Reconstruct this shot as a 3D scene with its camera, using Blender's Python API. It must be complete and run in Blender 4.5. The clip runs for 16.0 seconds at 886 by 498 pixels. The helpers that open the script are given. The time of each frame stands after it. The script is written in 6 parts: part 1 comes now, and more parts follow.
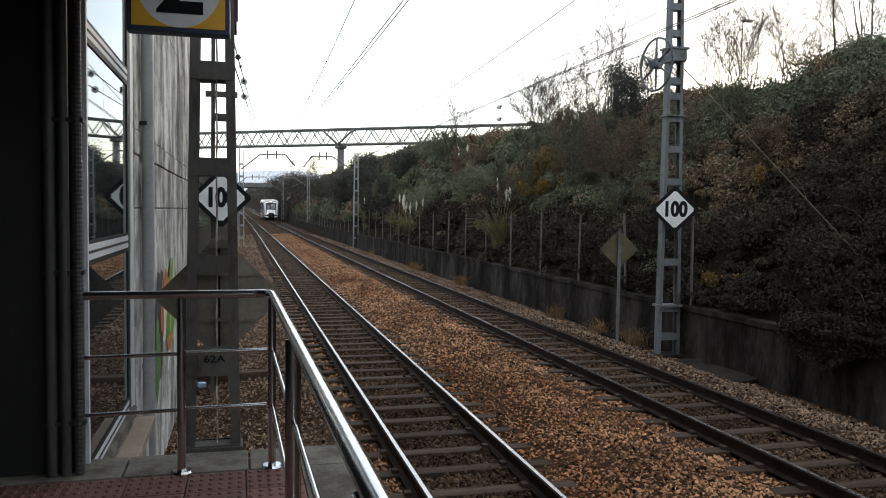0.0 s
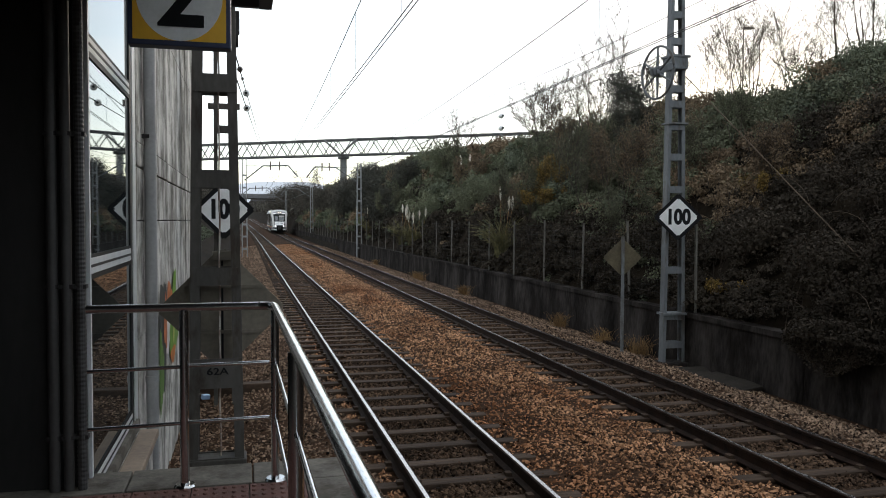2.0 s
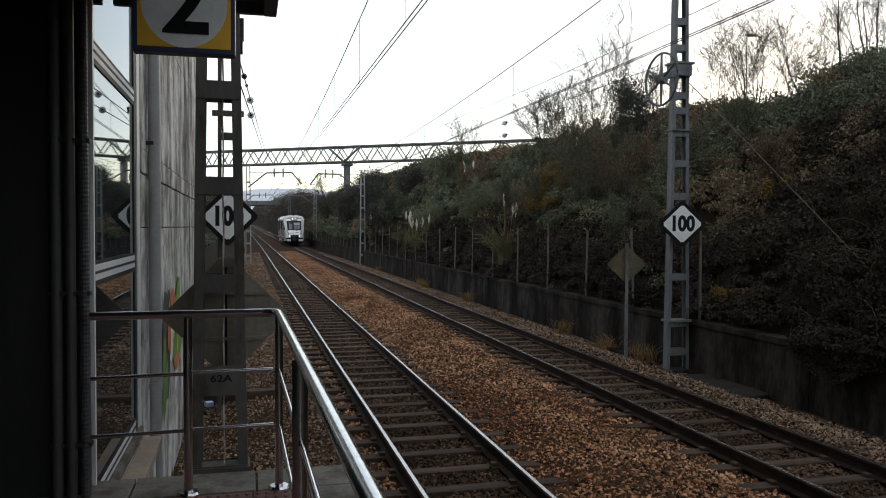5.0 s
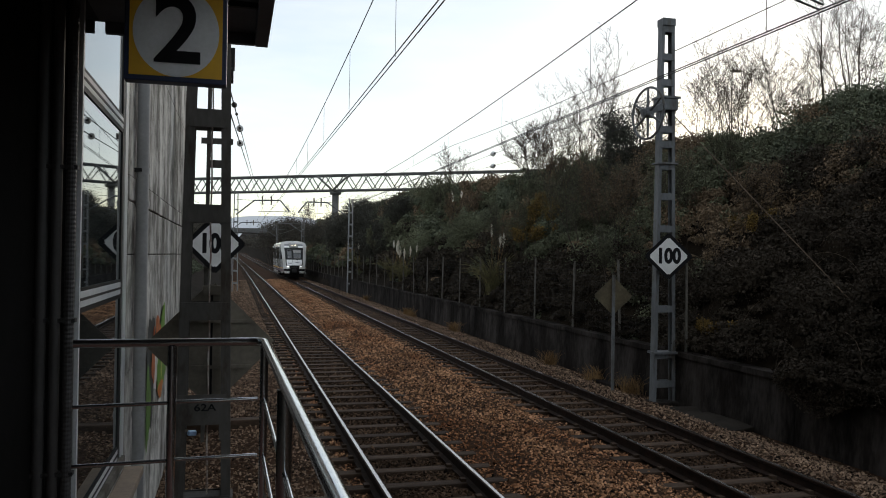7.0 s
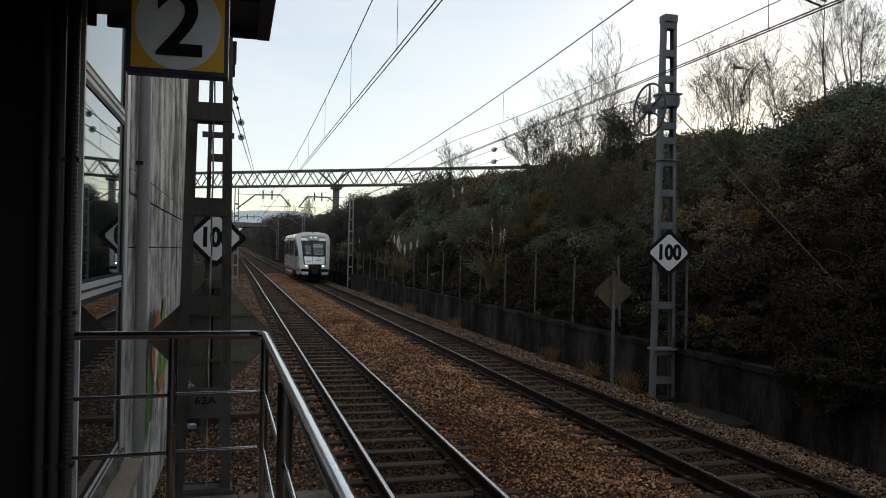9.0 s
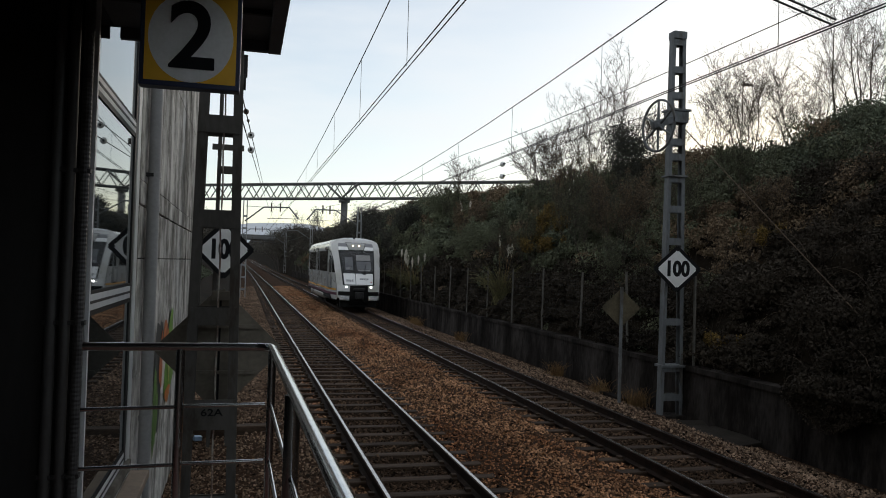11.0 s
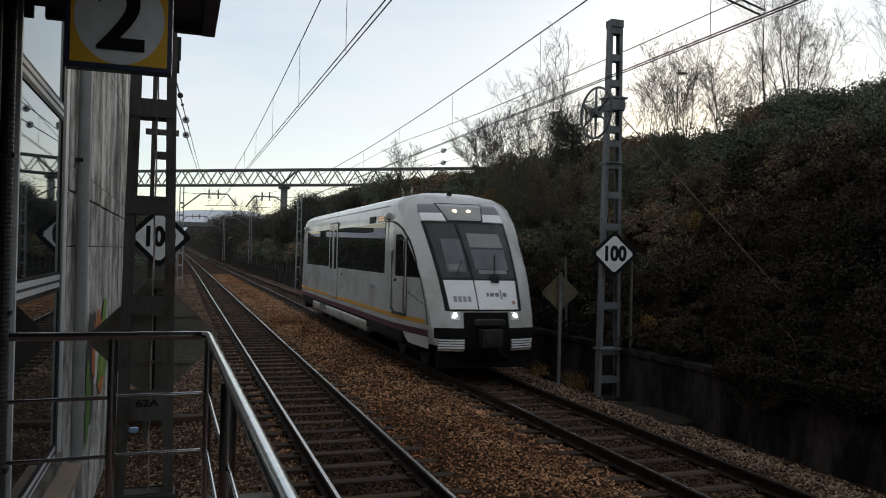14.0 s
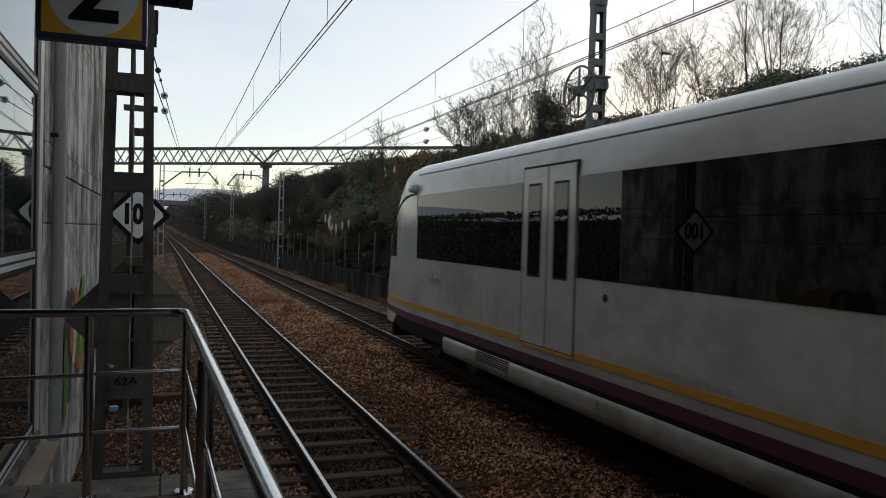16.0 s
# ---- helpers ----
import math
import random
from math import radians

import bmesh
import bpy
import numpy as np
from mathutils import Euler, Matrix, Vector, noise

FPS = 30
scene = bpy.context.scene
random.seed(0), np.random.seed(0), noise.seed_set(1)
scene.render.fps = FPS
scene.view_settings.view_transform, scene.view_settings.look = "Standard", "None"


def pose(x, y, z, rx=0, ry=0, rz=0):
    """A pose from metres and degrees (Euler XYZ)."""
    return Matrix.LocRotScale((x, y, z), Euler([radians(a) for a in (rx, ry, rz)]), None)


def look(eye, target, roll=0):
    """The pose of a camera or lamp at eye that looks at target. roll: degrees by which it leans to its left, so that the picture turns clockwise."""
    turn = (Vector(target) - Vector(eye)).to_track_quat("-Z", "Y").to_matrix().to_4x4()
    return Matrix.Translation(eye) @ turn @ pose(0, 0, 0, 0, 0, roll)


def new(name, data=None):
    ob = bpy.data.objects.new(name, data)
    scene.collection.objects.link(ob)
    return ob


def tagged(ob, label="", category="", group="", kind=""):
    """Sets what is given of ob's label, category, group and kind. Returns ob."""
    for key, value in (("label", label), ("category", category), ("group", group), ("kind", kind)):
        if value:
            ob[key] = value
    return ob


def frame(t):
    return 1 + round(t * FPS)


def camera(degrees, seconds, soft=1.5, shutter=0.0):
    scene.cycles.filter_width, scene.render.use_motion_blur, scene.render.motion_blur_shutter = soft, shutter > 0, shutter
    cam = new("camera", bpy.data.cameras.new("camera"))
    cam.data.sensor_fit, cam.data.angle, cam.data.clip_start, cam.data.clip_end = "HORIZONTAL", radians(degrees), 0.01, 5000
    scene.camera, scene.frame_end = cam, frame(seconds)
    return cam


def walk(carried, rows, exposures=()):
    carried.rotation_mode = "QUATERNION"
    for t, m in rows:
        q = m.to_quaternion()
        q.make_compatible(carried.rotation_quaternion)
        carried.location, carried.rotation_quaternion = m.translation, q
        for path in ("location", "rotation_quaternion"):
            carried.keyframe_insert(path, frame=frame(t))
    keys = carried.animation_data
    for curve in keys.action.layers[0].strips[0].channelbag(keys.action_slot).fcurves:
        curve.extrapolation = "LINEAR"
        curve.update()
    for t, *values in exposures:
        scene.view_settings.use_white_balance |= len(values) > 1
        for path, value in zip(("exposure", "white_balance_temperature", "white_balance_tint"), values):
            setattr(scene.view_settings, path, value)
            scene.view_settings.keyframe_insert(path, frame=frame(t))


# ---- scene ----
cam = camera(58.3, 16.0, soft=0.95, shutter=0.3)
PATH = [
    (0.0, -0.004, -0.006, 2.309, 87.269, -0.696, -14.233),
    (0.5, -0.002, -0.006, 2.316, 87.974, -0.398, -13.674),
    (1.0, 0.004, 0.007, 2.318, 87.779, -0.510, -13.611),
    (1.5, 0.000, -0.000, 2.316, 87.874, -0.463, -14.154),
    (2.0, 0.003, 0.004, 2.315, 87.945, -0.205, -14.009),
    (2.5, 0.008, 0.006, 2.312, 87.870, -0.278, -14.027),
    (3.0, 0.007, -0.002, 2.315, 87.939, -0.205, -13.988),
    (3.5, 0.006, -0.006, 2.312, 88.487, -0.175, -13.852),
    (4.0, 0.004, 0.003, 2.310, 88.328, -0.120, -13.798),
    (6.5, -0.003, 0.022, 2.321, 89.848, -0.568, -14.103),
    (7.0, -0.002, 0.006, 2.321, 90.563, -0.822, -14.659),
    (7.5, -0.004, 0.000, 2.322, 90.442, -1.180, -15.159),
    (8.0, -0.005, -0.006, 2.321, 90.495, -1.246, -14.902),
    (8.5, -0.011, 0.002, 2.318, 90.546, -1.214, -14.594),
    (9.0, -0.005, 0.001, 2.314, 90.244, -1.141, -14.632),
    (9.5, 0.004, 0.039, 2.318, 90.295, -1.262, -14.470),
    (10.0, -0.011, 0.002, 2.316, 90.638, -1.587, -13.872),
    (12.5, -0.008, 0.005, 2.315, 91.558, -1.901, -14.693),
    (13.0, -0.016, -0.013, 2.314, 90.597, -1.657, -15.022),
    (13.5, -0.003, -0.003, 2.313, 90.619, -1.381, -16.495),
    (14.0, 0.004, -0.008, 2.310, 90.383, -1.335, -18.288),
    (14.5, 0.009, -0.000, 2.308, 89.888, -1.414, -18.870),
    (15.0, 0.012, -0.024, 2.297, 89.583, -1.290, -18.584),
    (15.5, 0.025, -0.007, 2.295, 89.141, -1.142, -19.134),
    (16.0, 0.023, 0.008, 2.297, 88.939, -1.489, -19.518),
]
EXPO = [(0.0, 1.12), (2.0, 0.93), (4.0, 0.72), (6.5, 0.3), (8.0, 0.1), (10.0, 0.0), (12.5, -0.0), (14.0, -0.04), (16.0, -0.05)]
walk(cam, [(t, pose(*r)) for t, *r in PATH], EXPO)

# ---- light ----
SUN_AZ, SUN_EL = 36.0, 11.0
world = bpy.data.worlds.new("dusk_sky")
scene.world = world
world.use_nodes = True
wn = world.node_tree
wn.nodes.clear()
w_out = wn.nodes.new("ShaderNodeOutputWorld")
w_bg = wn.nodes.new("ShaderNodeBackground")
w_sky = wn.nodes.new("ShaderNodeTexSky")
w_sky.sky_type = "NISHITA"
w_sky.sun_disc = False
w_sky.sun_elevation = radians(SUN_EL)
w_sky.sun_rotation = radians(SUN_AZ)
w_sky.air_density, w_sky.dust_density, w_sky.ozone_density = 1.0, 0.32, 1.5
w_co = wn.nodes.new("ShaderNodeTexCoord")
w_map = wn.nodes.new("ShaderNodeMapping")
w_map.inputs["Scale"].default_value = (1.0, 1.0, 4.5)
w_no = wn.nodes.new("ShaderNodeTexNoise")
w_no.inputs["Scale"].default_value = 2.2
w_no.inputs["Detail"].default_value = 6.0
w_ramp = wn.nodes.new("ShaderNodeValToRGB")
w_ramp.color_ramp.elements[0].position = 0.42
w_ramp.color_ramp.elements[1].position = 0.75
w_mul = wn.nodes.new("ShaderNodeMath")
w_mul.operation = "MULTIPLY"
w_mul.inputs[1].default_value = 0.58
w_mul.use_clamp = True
w_add = wn.nodes.new("ShaderNodeMath")
w_add.operation = "ADD"
w_add.inputs[1].default_value = 0.4
w_mix = wn.nodes.new("ShaderNodeMix")
w_mix.data_type = "RGBA"
w_mix.inputs["B"].default_value = (6.2, 6.35, 6.5, 1)
wn.links.new(w_co.outputs["Generated"], w_map.inputs["Vector"])
wn.links.new(w_map.outputs["Vector"], w_no.inputs["Vector"])
wn.links.new(w_no.outputs["Fac"], w_ramp.inputs["Fac"])
wn.links.new(w_ramp.outputs["Color"], w_mul.inputs[0])
wn.links.new(w_mul.outputs["Value"], w_add.inputs[0])
wn.links.new(w_add.outputs["Value"], w_mix.inputs["Factor"])
wn.links.new(w_sky.outputs["Color"], w_mix.inputs["A"])
wn.links.new(w_mix.outputs["Result"], w_bg.inputs["Color"])
w_bg.inputs["Strength"].default_value = 0.15
wn.links.new(w_bg.outputs["Background"], w_out.inputs["Surface"])

sun = new("sun", bpy.data.lights.new("sun", "SUN"))
sun.data.energy, sun.data.angle, sun.data.color = 0.5, radians(12), (1.0, 0.86, 0.7)
sun.matrix_world = look((0, 0, 0), (-math.sin(radians(SUN_AZ)) * math.cos(radians(SUN_EL)), -math.cos(radians(SUN_AZ)) * math.cos(radians(SUN_EL)), -math.sin(radians(SUN_EL))))


# ---- materials ----
def mat(name, c1, c2=None, scale=8.0, rough=0.7, metal=0.0, bump=0.0, bscale=None, fine=0.35, vary=0.0, stretch=(1, 1, 1), island=False, world_space=False, spec=0.5, edge=0.15, stain=None):
    m = bpy.data.materials.new(name)
    m.use_nodes = True
    t = m.node_tree
    b = t.nodes["Principled BSDF"]
    b.inputs["Roughness"].default_value = rough
    b.inputs["Metallic"].default_value = metal
    b.inputs["Specular IOR Level"].default_value = spec
    c2 = c2 or tuple(v * 0.75 for v in c1)
    co = t.nodes.new("ShaderNodeNewGeometry" if world_space else "ShaderNodeTexCoord")
    mp = t.nodes.new("ShaderNodeMapping")
    mp.inputs["Scale"].default_value = stretch
    t.links.new(co.outputs["Position" if world_space else "Object"], mp.inputs["Vector"])
    n1 = t.nodes.new("ShaderNodeTexNoise")
    n1.inputs["Scale"].default_value = scale
    n1.inputs["Detail"].default_value = 5
    n2 = t.nodes.new("ShaderNodeTexNoise")
    n2.inputs["Scale"].default_value = scale * 9
    n2.inputs["Detail"].default_value = 3
    for n in (n1, n2):
        t.links.new(mp.outputs["Vector"], n.inputs["Vector"])
    mixf = t.nodes.new("ShaderNodeMix")
    mixf.inputs["Factor"].default_value = fine
    t.links.new(n1.outputs["Fac"], mixf.inputs["A"])
    t.links.new(n2.outputs["Fac"], mixf.inputs["B"])
    ramp = t.nodes.new("ShaderNodeValToRGB")
    ramp.color_ramp.elements[0].position, ramp.color_ramp.elements[1].position = 0.5 - edge, 0.5 + edge
    ramp.color_ramp.elements[0].color, ramp.color_ramp.elements[1].color = (*c2, 1), (*c1, 1)
    t.links.new(mixf.outputs["Result"], ramp.inputs["Fac"])
    colour = ramp.outputs["Color"]
    if vary:
        src = t.nodes.new("ShaderNodeNewGeometry" if island else "ShaderNodeObjectInfo")
        mr = t.nodes.new("ShaderNodeMapRange")
        mr.inputs["To Min"].default_value, mr.inputs["To Max"].default_value = 1 - vary, 1 + vary
        t.links.new(src.outputs["Random Per Island" if island else "Random"], mr.inputs["Value"])
        sc = t.nodes.new("ShaderNodeVectorMath")
        sc.operation = "SCALE"
        t.links.new(colour, sc.inputs[0])
        t.links.new(mr.outputs["Result"], sc.inputs["Scale"])
        colour = sc.outputs["Vector"]
    if stain:
        # a second layer of patches: scale, stretch, colour factor, threshold
        ss, st, sf, sp = stain
        m2 = t.nodes.new("ShaderNodeMapping")
        m2.inputs["Scale"].default_value = st
        m2.inputs["Location"].default_value = (3.1, 1.7, 5.3)
        t.links.new(co.outputs["Position" if world_space else "Object"], m2.inputs["Vector"])
        n3 = t.nodes.new("ShaderNodeTexNoise")
        n3.inputs["Scale"].default_value = ss
        n3.inputs["Detail"].default_value = 8
        n3.inputs["Roughness"].default_value = 0.68
        t.links.new(m2.outputs["Vector"], n3.inputs["Vector"])
        r3 = t.nodes.new("ShaderNodeValToRGB")
        r3.color_ramp.elements[0].position, r3.color_ramp.elements[1].position = sp - 0.06, sp + 0.07
        r3.color_ramp.elements[0].color, r3.color_ramp.elements[1].color = (*sf, 1), (1, 1, 1, 1)
        t.links.new(n3.outputs["Fac"], r3.inputs["Fac"])
        mm = t.nodes.new("ShaderNodeMix")
        mm.data_type, mm.blend_type = "RGBA", "MULTIPLY"
        mm.inputs["Factor"].default_value = 1.0
        t.links.new(colour, mm.inputs["A"])
        t.links.new(r3.outputs["Color"], mm.inputs["B"])
        colour = mm.outputs["Result"]
    t.links.new(colour, b.inputs["Base Color"])
    if bump:
        bp = t.nodes.new("ShaderNodeBump")
        bp.inputs["Strength"].default_value = bump
        bp.inputs["Distance"].default_value = 0.02
        nb = t.nodes.new("ShaderNodeTexNoise")
        nb.inputs["Scale"].default_value = bscale or scale * 5
        nb.inputs["Detail"].default_value = 4
        t.links.new(mp.outputs["Vector"], nb.inputs["Vector"])
        t.links.new(nb.outputs["Fac"], bp.inputs["Height"])
        t.links.new(bp.outputs["Normal"], b.inputs["Normal"])
    return m


def glow(name, colour, strength):
    m = bpy.data.materials.new(name)
    m.use_nodes = True
    b = m.node_tree.nodes["Principled BSDF"]
    b.inputs["Base Color"].default_value = (0.8, 0.8, 0.8, 1)
    b.inputs["Emission Color"].default_value = (*colour, 1)
    b.inputs["Emission Strength"].default_value = strength
    return m


def glass(name, colour, ior=1.5, rough=0.02):
    m = bpy.data.materials.new(name)
    m.use_nodes = True
    b = m.node_tree.nodes["Principled BSDF"]
    b.inputs["Base Color"].default_value = (*colour, 1)
    b.inputs["Roughness"].default_value = rough
    b.inputs["IOR"].default_value = ior
    return m


M_TRACKSTONE = mat("dark_ballast_stone", (0.115, 0.073, 0.046), (0.034, 0.021, 0.0135), 0.8, 0.95, vary=0.9, island=True, world_space=True, spec=0.08)
M_SIDESTONE = mat("grey_ballast_stone", (0.24, 0.165, 0.112), (0.085, 0.056, 0.038), 0.8, 0.9, vary=1.0, island=True, world_space=True, spec=0.1)
# Bed far darker than its stones, painting the shaded gaps between them.
M_GAPBALLAST = mat("ballast", (0.07, 0.037, 0.02), (0.018, 0.0095, 0.0055), 1.3, 0.95, bump=1.0, bscale=28, fine=0.6, world_space=True, spec=0.05)
M_STONE = mat("ballast_stone", (0.43, 0.24, 0.133), (0.17, 0.087, 0.045), 0.8, 0.9, vary=1.0, island=True, world_space=True, spec=0.1, stain=(0.7, (1, 0.35, 1), (0.72, 0.6, 0.52), 0.44))
M_SLEEPER = mat("sleeper_timber", (0.078, 0.052, 0.035), (0.028, 0.0185, 0.0125), 5, 0.85, bump=0.5, bscale=14, vary=0.35, spec=0.15, stretch=(0.35, 2.5, 1))
M_RAIL = mat("rail_side_rust", (0.034, 0.019, 0.013), (0.013, 0.0075, 0.0055), 9, 0.8, 0.0, bump=0.2, spec=0.12)
M_RAILTOP = mat("rail_top_polished", (0.5, 0.47, 0.45), (0.36, 0.33, 0.31), 20, 0.26, 1.0)
M_CONC = mat("weathered_concrete", (0.66, 0.64, 0.59), (0.2, 0.19, 0.17), 3.2, 0.9, bump=0.6, bscale=9, stretch=(1, 0.8, 0.3), fine=0.25, edge=0.09, spec=0.15, stain=(2.6, (1, 0.7, 0.8), (0.5, 0.49, 0.47), 0.46))
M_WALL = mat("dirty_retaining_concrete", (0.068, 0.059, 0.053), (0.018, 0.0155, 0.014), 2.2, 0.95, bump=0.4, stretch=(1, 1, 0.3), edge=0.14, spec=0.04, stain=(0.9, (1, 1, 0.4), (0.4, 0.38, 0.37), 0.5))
M_PLAT = mat("platform_concrete", (0.185, 0.168, 0.142), (0.1, 0.091, 0.077), 5, 0.85, bump=0.25, spec=0.15, stain=(3, (1, 1, 1), (0.55, 0.53, 0.5), 0.47))
M_SLAB = mat("cover_slab", (0.04, 0.034, 0.028), (0.022, 0.019, 0.016), 3, 0.9, bump=0.3, spec=0.08)
M_TILE = mat("tactile_tile", (0.16, 0.078, 0.062), (0.095, 0.05, 0.041), 7, 0.75, bump=0.15, vary=0.2, spec=0.2)
# Mast steel made lighter and bluer; skylight and haze are in the colour.
M_STEEL = mat("skylit_mast_steel", (0.175, 0.185, 0.192), (0.1, 0.105, 0.108), 3, 0.6, 0.1, bump=0.1, stretch=(1, 1, 0.4), spec=0.3, stain=(4, (1, 1, 0.3), (0.65, 0.55, 0.46), 0.42))
M_MAST = mat("dark_mast_steel", (0.105, 0.098, 0.088), (0.06, 0.056, 0.05), 3, 0.7, 0.0, bump=0.1, stretch=(1, 1, 0.4), spec=0.15, stain=(5, (1, 1, 0.3), (0.6, 0.5, 0.42), 0.4))
M_DARKSTEEL = mat("dark_steel", (0.032, 0.031, 0.03), (0.017, 0.0165, 0.016), 5, 0.6, 0.0, spec=0.25)
# Grey lightened to carry the haze of distance.
M_GANTRY = mat("hazed_gantry_steel", (0.16, 0.16, 0.155), (0.1, 0.1, 0.098), 2, 0.6, 0.0, spec=0.3)
# Mast steel made paler for the far masts, haze mixed into it.
M_FMAST = mat("hazed_far_mast", (0.27, 0.275, 0.27), (0.18, 0.18, 0.18), 2, 0.6, spec=0.3)
M_INOX = mat("stainless_tube", (0.62, 0.62, 0.62), (0.52, 0.52, 0.52), 30, 0.16, 1.0)
M_ALU = mat("white_aluminium_frame", (0.62, 0.63, 0.63), (0.5, 0.51, 0.51), 6, 0.45)
M_LITTER = mat("blue_plastic", (0.4, 0.55, 0.75), (0.25, 0.4, 0.62), 9, 0.4)
M_ROPE = mat("pale_cable", (0.62, 0.56, 0.5), (0.3, 0.2, 0.16), 9, 0.7, edge=0.05)
M_PVC = mat("grey_downpipe", (0.45, 0.45, 0.44), (0.33, 0.33, 0.32), 4, 0.5)
M_GLASS = glass("coated_window_glass", (0.01, 0.0135, 0.015), 2.1)
M_GLASS.node_tree.nodes["Principled BSDF"].inputs["Specular Tint"].default_value = (0.8, 0.97, 1.0, 1)
M_BLACK = mat("dark_cladding", (0.024, 0.023, 0.022), (0.015, 0.015, 0.014), 3, 0.7, spec=0.2, stretch=(1, 1, 0.3))
M_CONDUIT = mat("dark_conduit", (0.06, 0.057, 0.054), (0.04, 0.038, 0.036), 6, 0.5, spec=0.3)
M_CANOPY = mat("canopy_sheet", (0.1, 0.1, 0.115), (0.07, 0.07, 0.08), 3, 0.6)
# Earth coloured near black to paint the shade between bushes.
M_GROUND = mat("shaded_scrub_ground", (0.022, 0.016, 0.01), (0.008, 0.006, 0.004), 0.7, 0.95, bump=1.0, bscale=6, world_space=True, spec=0.05)
M_SIGNW = mat("sign_white", (0.82, 0.82, 0.81), (0.68, 0.68, 0.66), 6, 0.5)
M_SIGNB = mat("sign_black", (0.012, 0.012, 0.013), (0.008, 0.008, 0.009), 6, 0.7, spec=0.15)
M_YELLOW = mat("sign_yellow", (0.85, 0.48, 0.03), (0.76, 0.42, 0.03), 4, 0.45)
M_BLUE = mat("sign_blue_frame", (0.03, 0.04, 0.1), (0.02, 0.03, 0.07), 4, 0.45)
M_SIGNBACK = mat("sign_back_grey", (0.21, 0.187, 0.15), (0.12, 0.107, 0.086), 3, 0.8, spec=0.12)
M_YBACK = mat("sign_back_mossy", (0.15, 0.125, 0.08), (0.07, 0.06, 0.042), 3, 0.8, spec=0.15)
M_FPOST = mat("weathered_post", (0.16, 0.15, 0.13), (0.09, 0.083, 0.072), 5, 0.9, spec=0.1)
M_WIRE = mat("wire", (0.06, 0.06, 0.06), (0.04, 0.04, 0.04), 4, 0.6, 0.5)
M_INSUL = mat("insulator", (0.12, 0.09, 0.08), (0.08, 0.06, 0.05), 4, 0.25)
M_PORC = mat("pale_porcelain", (0.8, 0.8, 0.78), (0.66, 0.66, 0.64), 4, 0.2)
# Scrub, dry and evergreen leaf colours are raised to mimic veiling glare.
M_LEAF = mat("scrub_leaf", (0.165, 0.175, 0.108), (0.085, 0.09, 0.058), 0.45, 0.8, vary=0.35, island=True, world_space=True, spec=0.12, fine=0.2)
M_LEAFB = mat("dry_leaf", (0.235, 0.168, 0.105), (0.095, 0.07, 0.046), 0.5, 0.8, vary=0.35, island=True, world_space=True, spec=0.12)
M_PINE = mat("evergreen_leaf", (0.135, 0.15, 0.1), (0.06, 0.068, 0.046), 0.5, 0.8, vary=0.45, island=True, world_space=True, spec=0.12, fine=0.2)
# Far foliage lightened and greyed; its haze is in the colour.
M_HAZELEAF = mat("hazed_leaf", (0.115, 0.105, 0.086), (0.056, 0.051, 0.042), 0.3, 0.9, vary=0.4, island=True, world_space=True, spec=0.1)
# Brown bramble, darkened to paint the shade low on the slope.
M_SHADELEAF = mat("shaded_bramble_leaf", (0.062, 0.05, 0.037), (0.017, 0.0135, 0.01), 0.6, 0.85, vary=0.45, island=True, world_space=True, spec=0.08)
M_GORSE = mat("yellow_leaf", (0.27, 0.175, 0.05), (0.12, 0.085, 0.03), 2.5, 0.8, vary=0.7, island=True, world_space=True, spec=0.1)
M_CYPRESS = mat("grey_green_leaf", (0.08, 0.079, 0.064), (0.035, 0.034, 0.028), 1.2, 0.85, vary=0.45, island=True, world_space=True, spec=0.1)
# Bark darkened to stand for twigs backlit by the sky.
M_BARK = mat("bark", (0.1, 0.082, 0.066), (0.05, 0.042, 0.034), 5, 0.9, spec=0.1)
M_CANE = mat("bramble_cane", (0.15, 0.112, 0.08), (0.075, 0.056, 0.04), 5, 0.8, vary=0.4, island=True, spec=0.15)
M_BUD = mat("small_dry_leaf", (0.1, 0.078, 0.05), (0.045, 0.036, 0.025), 2, 0.85, vary=0.5, island=True, spec=0.1)
M_STEM = mat("dark_stem", (0.055, 0.042, 0.032), (0.03, 0.023, 0.018), 5, 0.9, spec=0.08)
M_PLUME = mat("pampas_plume", (0.82, 0.78, 0.68), (0.68, 0.62, 0.52), 6, 0.9, spec=0.1)
M_STRAW = mat("dry_grass", (0.3, 0.19, 0.085), (0.17, 0.1, 0.045), 2, 0.9, vary=0.4, island=True, spec=0.1)
M_REED = mat("reed_blade", (0.2, 0.18, 0.085), (0.11, 0.1, 0.05), 2, 0.9, vary=0.4, island=True, spec=0.1)
M_FERN = mat("dry_fern", (0.17, 0.125, 0.075), (0.09, 0.065, 0.04), 2, 0.9, vary=0.4, island=True, spec=0.1)
# Haze over the ridge is put into this pale colour.
M_MOUNT = mat("haze_coloured_hills", (0.66, 0.68, 0.71), (0.6, 0.62, 0.66), 0.002, 1.0)
M_BODY = mat("train_silver_paint", (0.57, 0.565, 0.545), (0.48, 0.475, 0.455), 1.2, 0.13, 0.0, bump=0.02, bscale=1.5, stain=(1.5, (1, 0.5, 1), (0.82, 0.8, 0.75), 0.44))
M_SKIRT = mat("train_dusty_skirt", (0.42, 0.4, 0.37), (0.25, 0.235, 0.215), 2.5, 0.4, 0.0, bump=0.02, stain=(1.6, (1, 0.5, 1), (0.7, 0.66, 0.6), 0.48))
M_WHITE = mat("train_white_paint", (0.9, 0.9, 0.89), (0.85, 0.85, 0.84), 2, 0.25)
